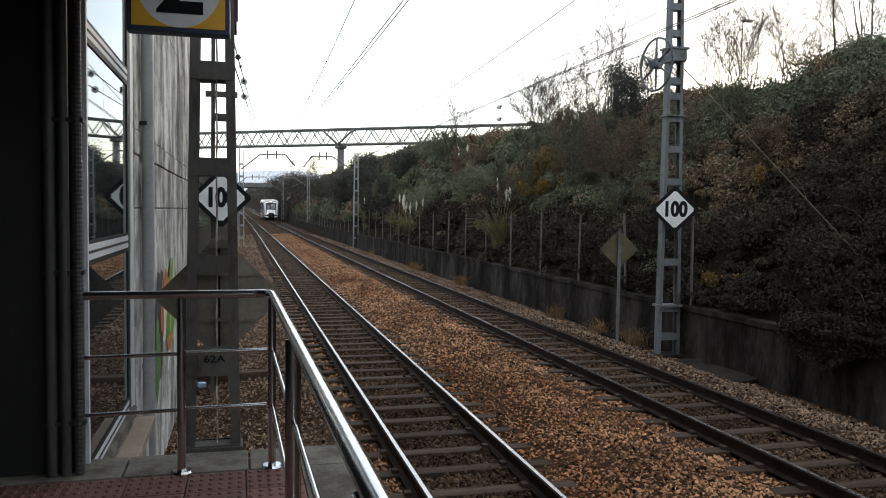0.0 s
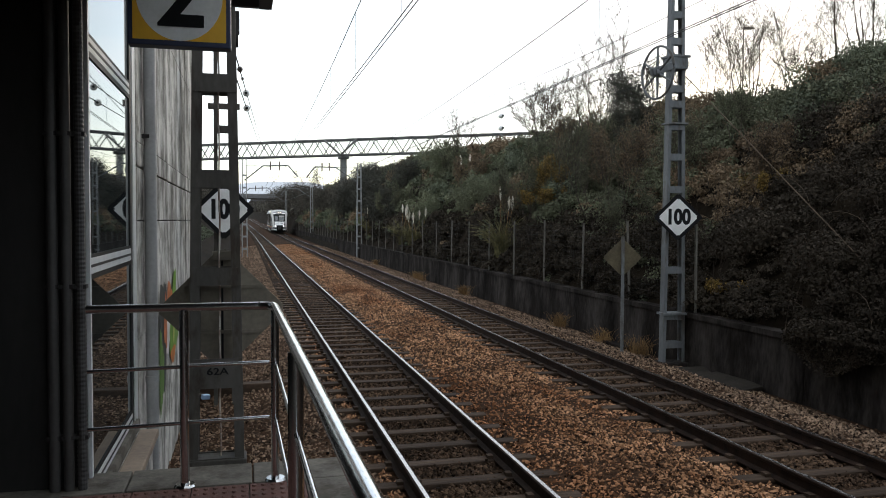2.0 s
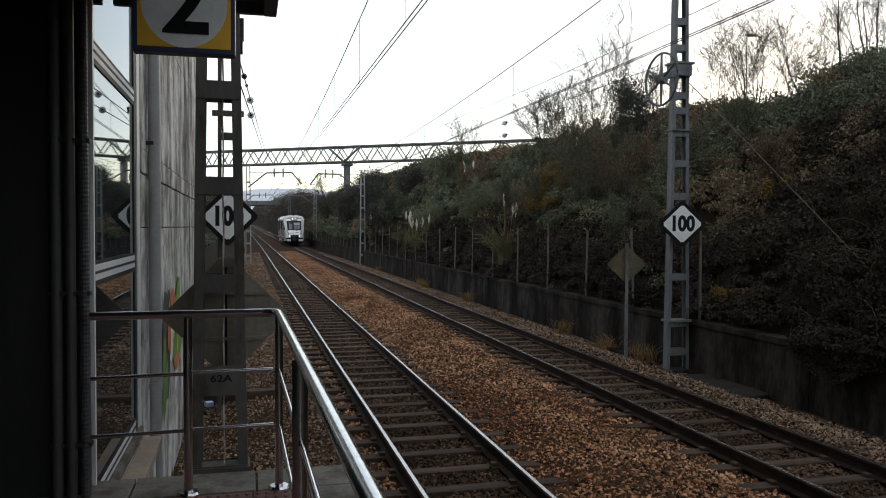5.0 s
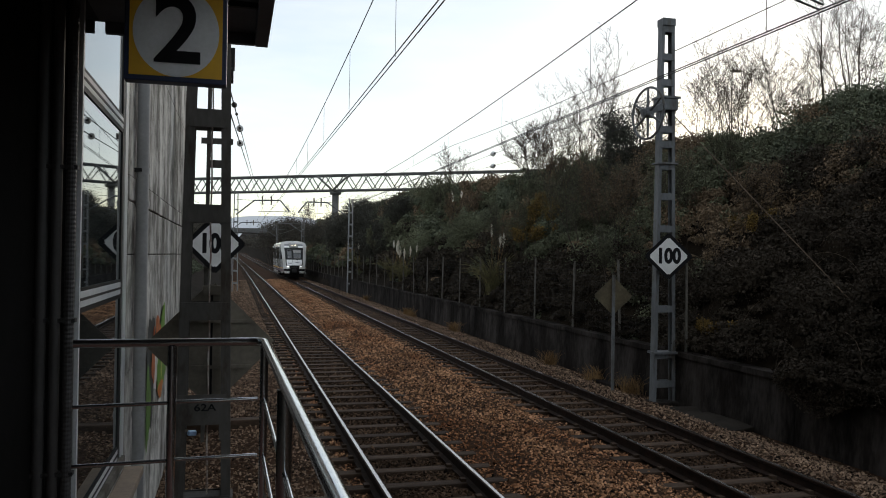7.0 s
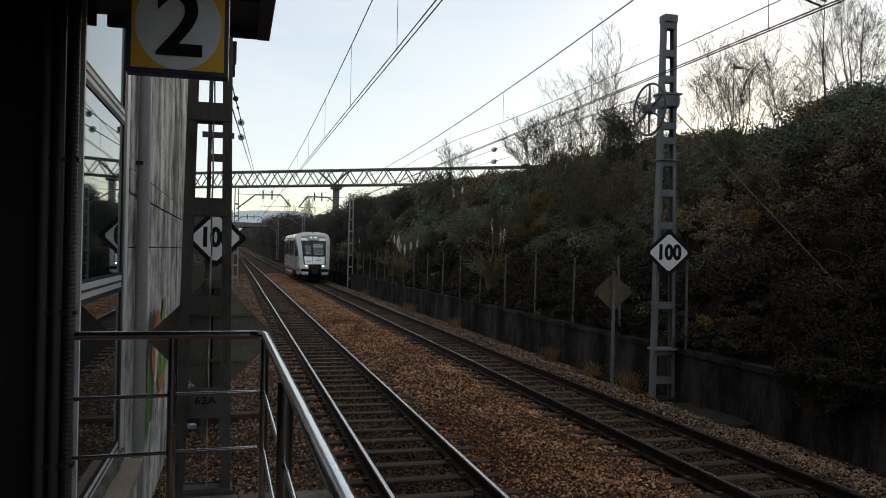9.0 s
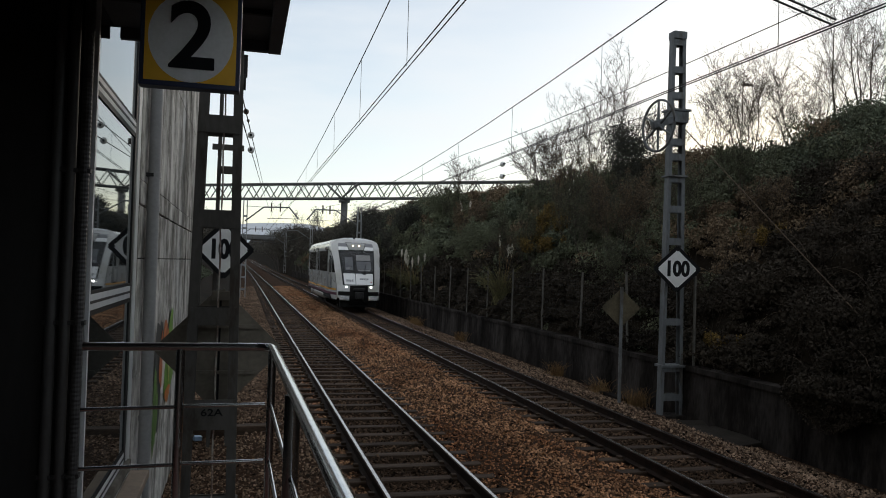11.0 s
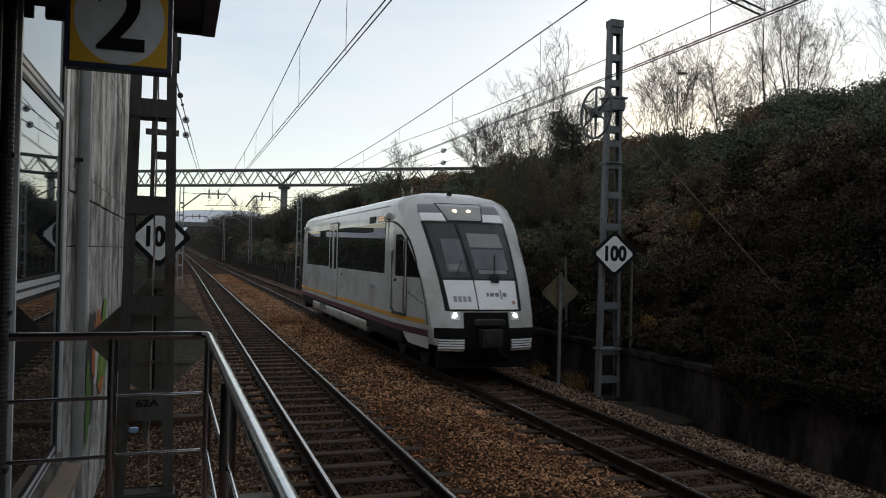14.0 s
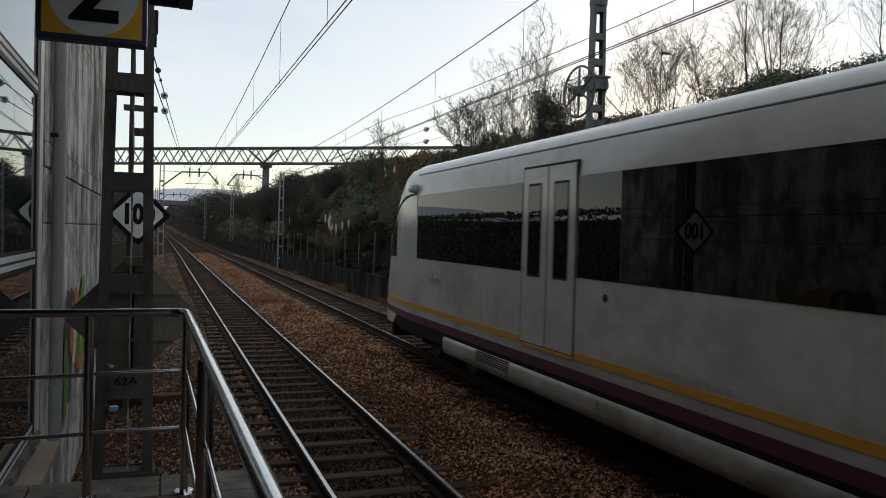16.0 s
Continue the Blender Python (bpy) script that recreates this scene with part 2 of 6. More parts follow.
M_TWIN = glass("train_window_glass", (0.008, 0.008, 0.008), 1.4, 0.012)
M_WSC = glass("train_windscreen_glass", (0.05, 0.053, 0.055), 1.8, 0.05)
M_WSC.node_tree.nodes["Principled BSDF"].inputs["Alpha"].default_value = 0.42
# Two tones that paint light areas of the windscreen.
M_SCREENPALE = mat("pale_screen_light", (0.62, 0.61, 0.58), (0.5, 0.49, 0.47), 3, 0.7)
M_SCREENGREY = mat("grey_screen_light", (0.3, 0.31, 0.33), (0.2, 0.2, 0.22), 3, 0.7)
M_ORANGE = mat("train_yellow_stripe", (0.62, 0.3, 0.03), (0.54, 0.26, 0.03), 3, 0.4)
M_MAROON = mat("train_maroon_band", (0.09, 0.02, 0.04), (0.07, 0.016, 0.03), 3, 0.4)
M_UNDER = mat("train_underframe", (0.011, 0.0105, 0.01), (0.006, 0.006, 0.0055), 4, 0.8, spec=0.12)
M_RUB = mat("black_rubber", (0.011, 0.011, 0.011), (0.007, 0.007, 0.007), 4, 0.6, spec=0.2)
M_FADED = mat("faded_lettering", (0.36, 0.36, 0.35), (0.3, 0.3, 0.29), 9, 0.5)
M_GREYTXT = mat("grey_lettering", (0.2, 0.2, 0.21), (0.18, 0.18, 0.19), 4, 0.5)
M_LTGREY = mat("light_grey_lettering", (0.33, 0.33, 0.34), (0.28, 0.28, 0.29), 4, 0.5)
M_REDDOT = mat("red_emblem", (0.5, 0.1, 0.1), (0.45, 0.15, 0.14), 8, 0.5)
M_LAMPGLASS = mat("lamp_glass", (0.36, 0.36, 0.34), (0.3, 0.3, 0.28), 4, 0.12)
M_LED = glow("led_orange", (1.0, 0.2, 0.04), 0.5)
M_HEAD = glow("headlight_glow", (1.0, 0.97, 0.9), 16.0)
M_HEADW = glow("upper_light_glow", (1.0, 0.7, 0.4), 5.5)


# ---- mesh tools ----
def np_mesh(name, V, Fc, material):
    V = np.asarray(V, np.float32)
    Fc = np.asarray(Fc, np.int32)
    me = bpy.data.meshes.new(name)
    me.vertices.add(len(V))
    me.vertices.foreach_set("co", V.ravel())
    k = Fc.shape[1]
    me.loops.add(Fc.size)
    me.loops.foreach_set("vertex_index", Fc.ravel())
    me.polygons.add(len(Fc))
    me.polygons.foreach_set("loop_start", np.arange(0, Fc.size, k, dtype=np.int32))
    me.update(calc_edges=True)
    me.validate()
    me.materials.append(material)
    return me


def part(name, bm, material, parent=None, label=""):
    if isinstance(bm, bmesh.types.BMesh):
        bmesh.ops.recalc_face_normals(bm, faces=bm.faces)
        me = bpy.data.meshes.new(name)
        bm.to_mesh(me)
        bm.free()
        me.materials.append(material)
    else:
        me = bm
    ob = new(name, me)
    if parent is not None:
        ob.parent = parent
    if label:
        ob["label"] = label
    return ob


def empty(name, m=None):
    ob = new(name)
    ob.empty_display_size = 0.2
    if m is not None:
        ob.matrix_world = m
    return ob


def box(bm, x0, x1, y0, y1, z0, z1, bevel=0.0):
    g = bmesh.ops.create_cube(bm, size=1.0)
    for v in g["verts"]:
        v.co = Vector(((x0 + x1) / 2 + v.co.x * (x1 - x0), (y0 + y1) / 2 + v.co.y * (y1 - y0), (z0 + z1) / 2 + v.co.z * (z1 - z0)))
    if bevel:
        es = list({e for v in g["verts"] for e in v.link_edges})
        bmesh.ops.bevel(bm, geom=es, offset=bevel, segments=2, affect="EDGES", profile=0.6)
    return bm


def B(x0, x1, y0, y1, z0, z1, bevel=0.0):
    return box(bmesh.new(), x0, x1, y0, y1, z0, z1, bevel)


def cyl(bm, p0, p1, r0, r1=None, n=16):
    p0, p1 = Vector(p0), Vector(p1)
    d = p1 - p0
    m = Matrix.Translation((p0 + p1) / 2) @ d.to_track_quat("Z", "Y").to_matrix().to_4x4()
    bmesh.ops.create_cone(bm, cap_ends=True, segments=n, radius1=r0, radius2=r0 if r1 is None else r1, depth=d.length, matrix=m)
    return bm


def smooth(ob, angle=40):
    me = ob.data
    me.polygons.foreach_set("use_smooth", [True] * len(me.polygons))
    me.set_sharp_from_angle(angle=radians(angle))
    return ob


def tube(bm, pts, r, n=12):
    """A round tube through points, with mitred bends."""
    pts = [Vector(p) for p in pts]
    rings = []
    for i, p in enumerate(pts):
        a = (p - pts[i - 1]).normalized() if i else None
        b = (pts[i + 1] - p).normalized() if i < len(pts) - 1 else None
        d = ((a or b) + (b or a)).normalized()
        u = d.cross(Vector((0, 0, 1)))
        u = (u if u.length > 0.05 else d.cross(Vector((0, 1, 0)))).normalized()
        w = d.cross(u)
        rings.append([bm.verts.new(p + (u * math.cos(s) + w * math.sin(s)) * r * 1) for s in [2 * math.pi * j / n for j in range(n)]])
    for a, b in zip(rings, rings[1:]):
        for j in range(n):
            bm.faces.new((a[j], a[(j + 1) % n], b[(j + 1) % n], b[j]))
    bm.faces.new(rings[0][::-1])
    bm.faces.new(rings[-1])
    return bm


def sticks(name, segs, material, sides=4):
    """Many straight bars in one mesh. segs: rows of x0 y0 z0 x1 y1 z1 r0 r1."""
    S = np.asarray(segs, float)
    p0, p1, r0, r1 = S[:, :3], S[:, 3:6], S[:, 6], S[:, 7]
    d = p1 - p0
    d /= np.linalg.norm(d, axis=1, keepdims=True) + 1e-9
    ref = np.where(np.abs(d[:, 2:3]) < 0.9, [[0, 0, 1.0]], [[0, 1.0, 0]])
    u = np.cross(d, ref)
    u /= np.linalg.norm(u, axis=1, keepdims=True) + 1e-9
    w = np.cross(d, u)
    n = len(S)
    V = np.zeros((n, 2 * sides, 3))
    for j in range(sides):
        a = 2 * math.pi * (j + 0.5) / sides
        off = u * math.cos(a) + w * math.sin(a)
        V[:, j] = p0 + off * r0[:, None]
        V[:, sides + j] = p1 + off * r1[:, None]
    base = (np.arange(n) * 2 * sides)[:, None]
    F = np.concatenate([base + np.array([[j, (j + 1) % sides, sides + (j + 1) % sides, sides + j]]) for j in range(sides)])
    if sides == 4:
        F = np.concatenate([F, base + np.array([[3, 2, 1, 0]]), base + np.array([[4, 5, 6, 7]])])
    return np_mesh(name, V.reshape(-1, 3), F, material)


def leaves(name, pts, size, material, rng, flat=0.0, small=False):
    """One folded leaf or leaf spray at each point."""
    n = len(pts)
    a = rng.normal(size=(n, 3))
    a[:, 2] *= 1 - flat
    a /= np.linalg.norm(a, axis=1, keepdims=True)
    b = np.cross(a, rng.normal(size=(n, 3)))
    b /= np.linalg.norm(b, axis=1, keepdims=True) + 1e-9
    s = (size * rng.uniform(0.6, 1.5, n))[:, None]
    c = np.cross(a, b)
    if small:
        V = np.stack([pts - a * s, pts + b * s * 0.5 + c * s * 0.1, pts + a * s], 1).reshape(-1, 3)
        return np_mesh(name, V, (np.arange(n) * 3)[:, None] + np.array([[0, 1, 2]]), material)
    V = np.stack([pts - a * s, pts + b * s * 0.45 + c * s * 0.15, pts + a * s, pts - b * s * 0.45 + c * s * 0.15], 1).reshape(-1, 3)
    F = (np.arange(n) * 4)[:, None] + np.array([[0, 1, 2, 3]])
    return np_mesh(name, V, F, material)


def text_mesh(name, body, size, material, extrude=0.002, bold=0.0):
    cu = bpy.data.curves.new(name, "FONT")
    cu.body, cu.size, cu.extrude, cu.offset = body, size, extrude, bold
    cu.align_x, cu.align_y = "CENTER", "CENTER"
    ob = bpy.data.objects.new(name, cu)
    scene.collection.objects.link(ob)
    dg = bpy.context.evaluated_depsgraph_get()
    me = bpy.data.meshes.new_from_object(ob.evaluated_get(dg))
    bpy.data.objects.remove(ob)
    me.materials.clear()
    me.materials.append(material)
    return me


def bend(y):
    """How far the line has curved to the left and climbed at y."""
    return -0.8e-4 * max(0.0, y - 60) ** 2, 0.57e-4 * max(0.0, y - 60) ** 2


TRACK_X = (2.006, 5.49)
GAUGE = 1.065


# ---- ground and hill ----
def crest(y):
    return 4.95 + 0.037 * min(max(y - 14, -4), 47) + 0.05 * min(max(20 - y, 0), 8)


def hill_z(x, y):
    dx, dz = bend(min(y, 400))
    u = x - dx
    # The rise on this side is unseen, added to darken train window reflections.
    if u < -0.9:
        return dz - 0.3 + min(0.5, (-0.9 - u) * 0.3) + min(3.0, max(0.0, (-2.6 - u) * 0.8)) if y > 14 else dz - 0.4
    if u < 8.2:
        return dz - 0.42
    c = crest(y)
    s = min(1.0, (u - 8.2) / 5.0)
    h = 0.45 + (c - 0.45) * (s ** 0.85)
    if u > 13.2:
        h += min(u - 13.2, 5.0) * 0.3 * min(1.0, max(0.25, (36 - y) / 16))
    if u > 8.35:
        h += 0.4 * noise.noise(Vector((x * 0.3, y * 0.3, 0))) + 0.28 * noise.noise(Vector((x * 0.8, y * 0.8, 3)))
    return dz + h


def ground_sheet():
    xs = [-3000, -800, -200, -60, -25, -12, -6, -3, -1.5, -0.9, 0, 2, 4, 6, 7.6, 8.19, 8.21] + [8.35 + 0.45 * i for i in range(26)] + [22, 28, 40, 80, 250, 800, 3000]
    ys = [-3000, -800, -200, -60, -30, -15, -5] + [0.8 * i for i in range(0, 75)] + [60 + 3 * i for i in range(0, 40)] + [185, 220, 280, 400, 700, 1500, 4000]
    bm = bmesh.new()
    grid = [[bm.verts.new((x, y, hill_z(x, y))) for x in xs] for y in ys]
    for a, b in zip(grid, grid[1:]):
        for i in range(len(xs) - 1):
            bm.faces.new((a[i], a[i + 1], b[i + 1], b[i]))
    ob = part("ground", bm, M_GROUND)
    smooth(ob, 50)
    tagged(ob, "brown earth cutting slope, darkened as shade between the bushes", "ground", kind="structure")


ground_sheet()


def ballast_bed():
    prof = [(-0.95, -0.42), (-0.5, -0.36), (0.3, -0.27), (0.9, -0.2), (1.35, -0.18), (1.5, -0.19), (2.5, -0.19), (2.66, -0.172), (2.86, -0.165), (3.05, -0.12), (3.3, -0.105), (3.75, -0.07), (4.25, -0.105), (4.45, -0.125), (4.6, -0.168), (4.98, -0.19), (6.0, -0.19), (6.2, -0.165), (6.5, -0.14), (6.9, -0.17), (7.5, -0.33), (7.95, -0.38)]
    ys = [-12 + 1.0 * i for i in range(0, 90)] + [78 + 4 * i for i in range(0, 90)]
    bm = bmesh.new()
    rows = []
    for y in ys:
        dx, dz = bend(y)
        rows.append([bm.verts.new((x + dx, y, z + dz + 0.02 * noise.noise(Vector((x * 2, y * 0.8, 7))))) for x, z in prof])
    for a, b in zip(rows, rows[1:]):
        for i in range(len(prof) - 1):
            bm.faces.new((a[i], a[i + 1], b[i + 1], b[i]))
    ob = smooth(part("ballast_bed", bm, M_GAPBALLAST), 60)
    tagged(ob, "rust-brown ballast under both tracks, darkened as shade between stones", "ballast", kind="structure")
    for tx in TRACK_X:
        bm = bmesh.new()
        rr = []
        for y in ys:
            dx, dz = bend(y)
            rr.append([bm.verts.new((tx + dx + a, y, dz + b)) for a, b in ((-0.52, -0.2), (-0.46, -0.183), (0.46, -0.183), (0.52, -0.2))])
        for a, b in zip(rr, rr[1:]):
            for i in range(3):
                bm.faces.new((a[i], a[i + 1], b[i + 1], b[i]))
        tagged(part("track_bed", bm, M_TRACKSTONE), "dark oily ballast strip between the rails", "ballast", kind="structure")
    P = np.array(prof)
    rng = np.random.default_rng(4)
    n = 380000
    y = 3.5 + 75 * rng.random(n) ** 2.25
    x = rng.uniform(-0.9, 7.8, n)
    z = np.interp(x, P[:, 0], P[:, 1])
    for tx in TRACK_X:
        keep = ~((np.abs(np.abs(x - tx) - GAUGE / 2) < 0.09))
        x, y, z = x[keep], y[keep], z[keep]
    on_track = np.minimum(np.abs(x - TRACK_X[0]), np.abs(x - TRACK_X[1])) < 0.56
    phase = (y - 3.0) / 0.6
    by_sleeper = np.abs(phase - np.round(phase)) < 0.17
    by_end = (np.minimum(np.abs(x - TRACK_X[0]), np.abs(x - TRACK_X[1])) < 0.92) & ~on_track
    keep = ~(by_sleeper & ((on_track & (rng.random(len(x)) < np.where(x < 4, 0.87, 0.75))) | (by_end & (rng.random(len(x)) < 0.75))))
    x, y, z, on_track = x[keep], y[keep], z[keep], on_track[keep]
    n = len(x)
    z = z + np.where(on_track, 0.026, 0.0) + rng.normal(0, 0.013, n)
    # crushed flakes: a four-cornered base with a short ridge
    corner = np.array([[1, 0.75, -0.5], [-1, 0.75, -0.5], [-1, -0.75, -0.5], [1, -0.75, -0.5], [0.5, 0.1, 0.55], [-0.5, -0.1, 0.55]], float)
    faces = np.array([[0, 4, 3], [1, 2, 5], [0, 1, 5], [0, 5, 4], [2, 3, 4], [2, 4, 5]])
    V = (corner[None] + rng.normal(0, 0.2, (n, 6, 3))) * rng.uniform(0.55, 1.3, (n, 1, 3))
    ang, tx_, ty_ = rng.uniform(0, 2 * math.pi, n), rng.normal(0, 0.45, n), rng.normal(0, 0.45, n)
    ca, sa = np.cos(ang)[:, None], np.sin(ang)[:, None]
    X, Y, Z = V[..., 0], V[..., 1], V[..., 2]
    Y, Z = Y * np.cos(tx_)[:, None] - Z * np.sin(tx_)[:, None], Y * np.sin(tx_)[:, None] + Z * np.cos(tx_)[:, None]
    X, Z = X * np.cos(ty_)[:, None] - Z * np.sin(ty_)[:, None], X * np.sin(ty_)[:, None] + Z * np.cos(ty_)[:, None]
    V = np.stack([X * ca - Y * sa, X * sa + Y * ca, Z], 2) * (rng.uniform(0.0085, 0.0205, n) * (1 + 0.012 * y))[:, None, None]
    far = np.maximum(0, y - 60) ** 2
    V += np.stack([x - 0.8e-4 * far, y, z + 0.57e-4 * far], 1)[:, None]
    for nm, sel, m, lab in (("ballast_stones", ~on_track & (x > 1.25) & (x < 6.3), M_STONE, "loose rust-brown crushed ballast stones between the tracks"), ("shoulder_stones", ~on_track & ((x <= 1.25) | (x >= 6.3)), M_SIDESTONE, "loose grey-brown crushed stones on the ballast shoulders"), ("track_stones", on_track, M_TRACKSTONE, "dark oily crushed stones between the sleepers")):
        W = V[sel]
        F = (np.arange(len(W)) * 6)[:, None, None] + faces[None]
        ob = new(nm, np_mesh(nm, W.reshape(-1, 3), F.reshape(-1, 3), m))
        tagged(ob, lab, "stones", kind="stuff")


ballast_bed()


# ---- tracks ----
def rail_mesh(x0, top):
    ys = [-14 + 2.0 * i for i in range(0, 47)] + [82 + 6 * i for i in range(0, 60)]
    side = [(-0.062, -0.15), (-0.062, -0.138), (-0.012, -0.118), (-0.012, -0.042), (-0.033, -0.03), (-0.033, -0.006), (-0.024, 0.0), (0.024, 0.0), (0.033, -0.006), (0.033, -0.03), (0.012, -0.042), (0.012, -0.118), (0.062, -0.138), (0.062, -0.15)]
    use = [(-0.017, 0.0015), (0.019, 0.0015)] if top else side
    bm = bmesh.new()
    rows = []
    for y in ys:
        dx, dz = bend(y)
        rows.append([bm.verts.new((x0 + dx + a, y, dz + b)) for a, b in use])
    k = len(use)
    for a, b in zip(rows, rows[1:]):
        for i in range(k - 1):
            bm.faces.new((a[i], a[i + 1], b[i + 1], b[i]))
    return bm


def sleeper_mesh():
    bm = bmesh.new()
    box(bm, -0.96, 0.96, -0.09, 0.09, -0.30, -0.139, 0.014)
    for s in (-1, 1):
        for q in (-1, 1):
            x = s * GAUGE / 2 + q * 0.085
            box(bm, x - 0.03, x + 0.03, -0.04, 0.04, -0.136, -0.105)
    bmesh.ops.recalc_face_normals(bm, faces=bm.faces)
    me = bpy.data.meshes.new("sleeper")
    bm.to_mesh(me)
    bm.free()
    me.materials.append(M_SLEEPER)
    return me


def railway_track(x0, name_label):
    track = tagged(empty("railway_track"), name_label, "railway track", group="parallel tracks", kind="structure")
    for s in (-1, 1):
        r = part("rail", rail_mesh(x0 + s * GAUGE / 2, False), M_RAIL, track, "rusty brown rail side")
        smooth(r, 35)
        part("rail_head", rail_mesh(x0 + s * GAUGE / 2, True), M_RAILTOP, r, "polished bright running surface")
    me = sleeper_mesh()
    for i in range(-20, 260):
        y = 3.0 + 0.6 * i
        dx, dz = bend(y)
        ob = new("sleeper", me)
        ob.parent = track
        ob.matrix_basis = pose(x0 + dx, y, dz + random.uniform(-0.006, 0.006), 0, 0, random.uniform(-0.6, 0.6))


railway_track(TRACK_X[0], "empty metre-gauge track with polished rails on sleepers")
railway_track(TRACK_X[1], "metre-gauge track on which the railcar runs")


# ---- train ----
TRAIN_L = 16.75
PROF_Z = [0.3, 0.55, 0.85, 1.16, 1.3, 1.83, 2.4, 2.93, 3.1, 3.3, 3.45, 3.58, 3.67]
PROF_Y = [0.05, -0.12, -0.1, 0.0, 0.03, 0.33, 0.76, 1.25, 1.43, 1.68, 1.93, 2.25, 2.75]


def nose(x, z):
    return float(np.interp(z, PROF_Z, PROF_Y)) + 0.2 * min(1.4, abs(x)) ** 2.6


def narrow(y):
    """How far the cab ends draw in towards the nose."""
    d = max(0.0, min(y, TRAIN_L - y))
    return 1.0 - 0.21 * max(0.0, (2.5 - d) / 2.5) ** 1.75


def body_outline():
    pts = [(-1.2, 0.62), (-1.262, 0.8), (-1.27, 1.2), (-1.27, 1.8), (-1.27, 2.3), (-1.266, 2.75), (-1.257, 3.0), (-1.228, 3.29), (-1.165, 3.41), (-0.97, 3.525), (-0.55, 3.62), (0.0, 3.65)]
    return pts + [(-x, z) for x, z in reversed(pts[:-1])]


def nose_edge(x0, z):
    y = 0.5
    for _ in range(30):
        y = 0.5 * y + 0.5 * nose(x0 * narrow(y), z)
    return y


def nose_patch(xa, xb, za, zb, lift, nx=10, nz=10):
    """A shell piece that follows the nose; xa and xb may be pairs (at za, at zb)."""
    xa = xa if isinstance(xa, tuple) else (xa, xa)
    xb = xb if isinstance(xb, tuple) else (xb, xb)
    bm = bmesh.new()
    out = []
    for d in (lift, -0.01):
        g = []
        for j in range(nz + 1):
            v = j / nz
            z = za + (zb - za) * v
            lo, hi = xa[0] + (xa[1] - xa[0]) * v, xb[0] + (xb[1] - xb[0]) * v
            g.append([bm.verts.new((lo + (hi - lo) * i / nx, nose(lo + (hi - lo) * i / nx, z) - d, z + d * 0.4)) for i in range(nx + 1)])
        out.append(g)
    f, b = out
    for j in range(nz):
        for i in range(nx):
            bm.faces.new((f[j][i], f[j][i + 1], f[j + 1][i + 1], f[j + 1][i]))
            bm.faces.new((b[j][i], b[j + 1][i], b[j + 1][i + 1], b[j][i + 1]))
    ring = [(0, i) for i in range(nx)] + [(j, nx) for j in range(nz)] + [(nz, i) for i in range(nx, 0, -1)] + [(j, 0) for j in range(nz, 0, -1)]
    for (j, i), (k, l) in zip(ring, ring[1:] + ring[:1]):
        bm.faces.new((f[j][i], b[j][i], b[k][l], f[k][l]))
    return bm


def mirrored_end(bm):
    for v in bm.verts:
        v.co = Vector((-v.co.x, TRAIN_L - v.co.y, v.co.z))
    return bm


def side_strip(s, y0, y1, zlo, zhi, d0, d1, n=10):
    """A plate on the car's side that follows its narrowing ends; zlo and zhi are heights or functions of y."""
    lo = zlo if callable(zlo) else (lambda y: zlo)
    hi = zhi if callable(zhi) else (lambda y: zhi)
    bm = bmesh.new()
    rows = []
    for i in range(n + 1):
        y = y0 + (y1 - y0) * i / n
        x = 1.27 * narrow(y)
        rows.append([bm.verts.new((s * (x + d), y, z)) for d, z in ((d0, lo(y)), (d1, lo(y)), (d1, hi(y)), (d0, hi(y)))])
    for a, b in zip(rows, rows[1:]):
        for k in range(4):
            bm.faces.new((a[k], a[(k + 1) % 4], b[(k + 1) % 4], b[k]))
    bm.faces.new(rows[0])
    bm.faces.new(rows[-1])
    return bm


def arch(y, grow_by=0.0):
    """The curved front edge of the cab side glazing."""
    return float(np.interp(y, [0.55, 0.7, 1.0, 1.3, 1.7, 2.1, 2.5], [1.74, 1.95, 2.27, 2.53, 2.75, 2.85, 2.88])) + grow_by


def side_seam(s, pts, width, lift):
    """A narrow dark joint on the car's side through points of y and z."""
    bm = bmesh.new()
    rows = []
    for i, (y, z) in enumerate(pts):
        (ya, za), (yb, zb) = pts[max(i - 1, 0)], pts[min(i + 1, len(pts) - 1)]
        d = Vector((yb - ya, zb - za)).normalized() * width / 2
        x = 1.27 * narrow(y)
        rows.append([bm.verts.new((s * (x + q), y - d.y * k, z + d.x * k)) for q, k in ((-0.02, -1), (lift, -1), (lift, 1), (-0.02, 1))])
    for a, b in zip(rows, rows[1:]):
        for k in range(4):
            bm.faces.new((a[k], a[(k + 1) % 4], b[(k + 1) % 4], b[k]))
    return bm


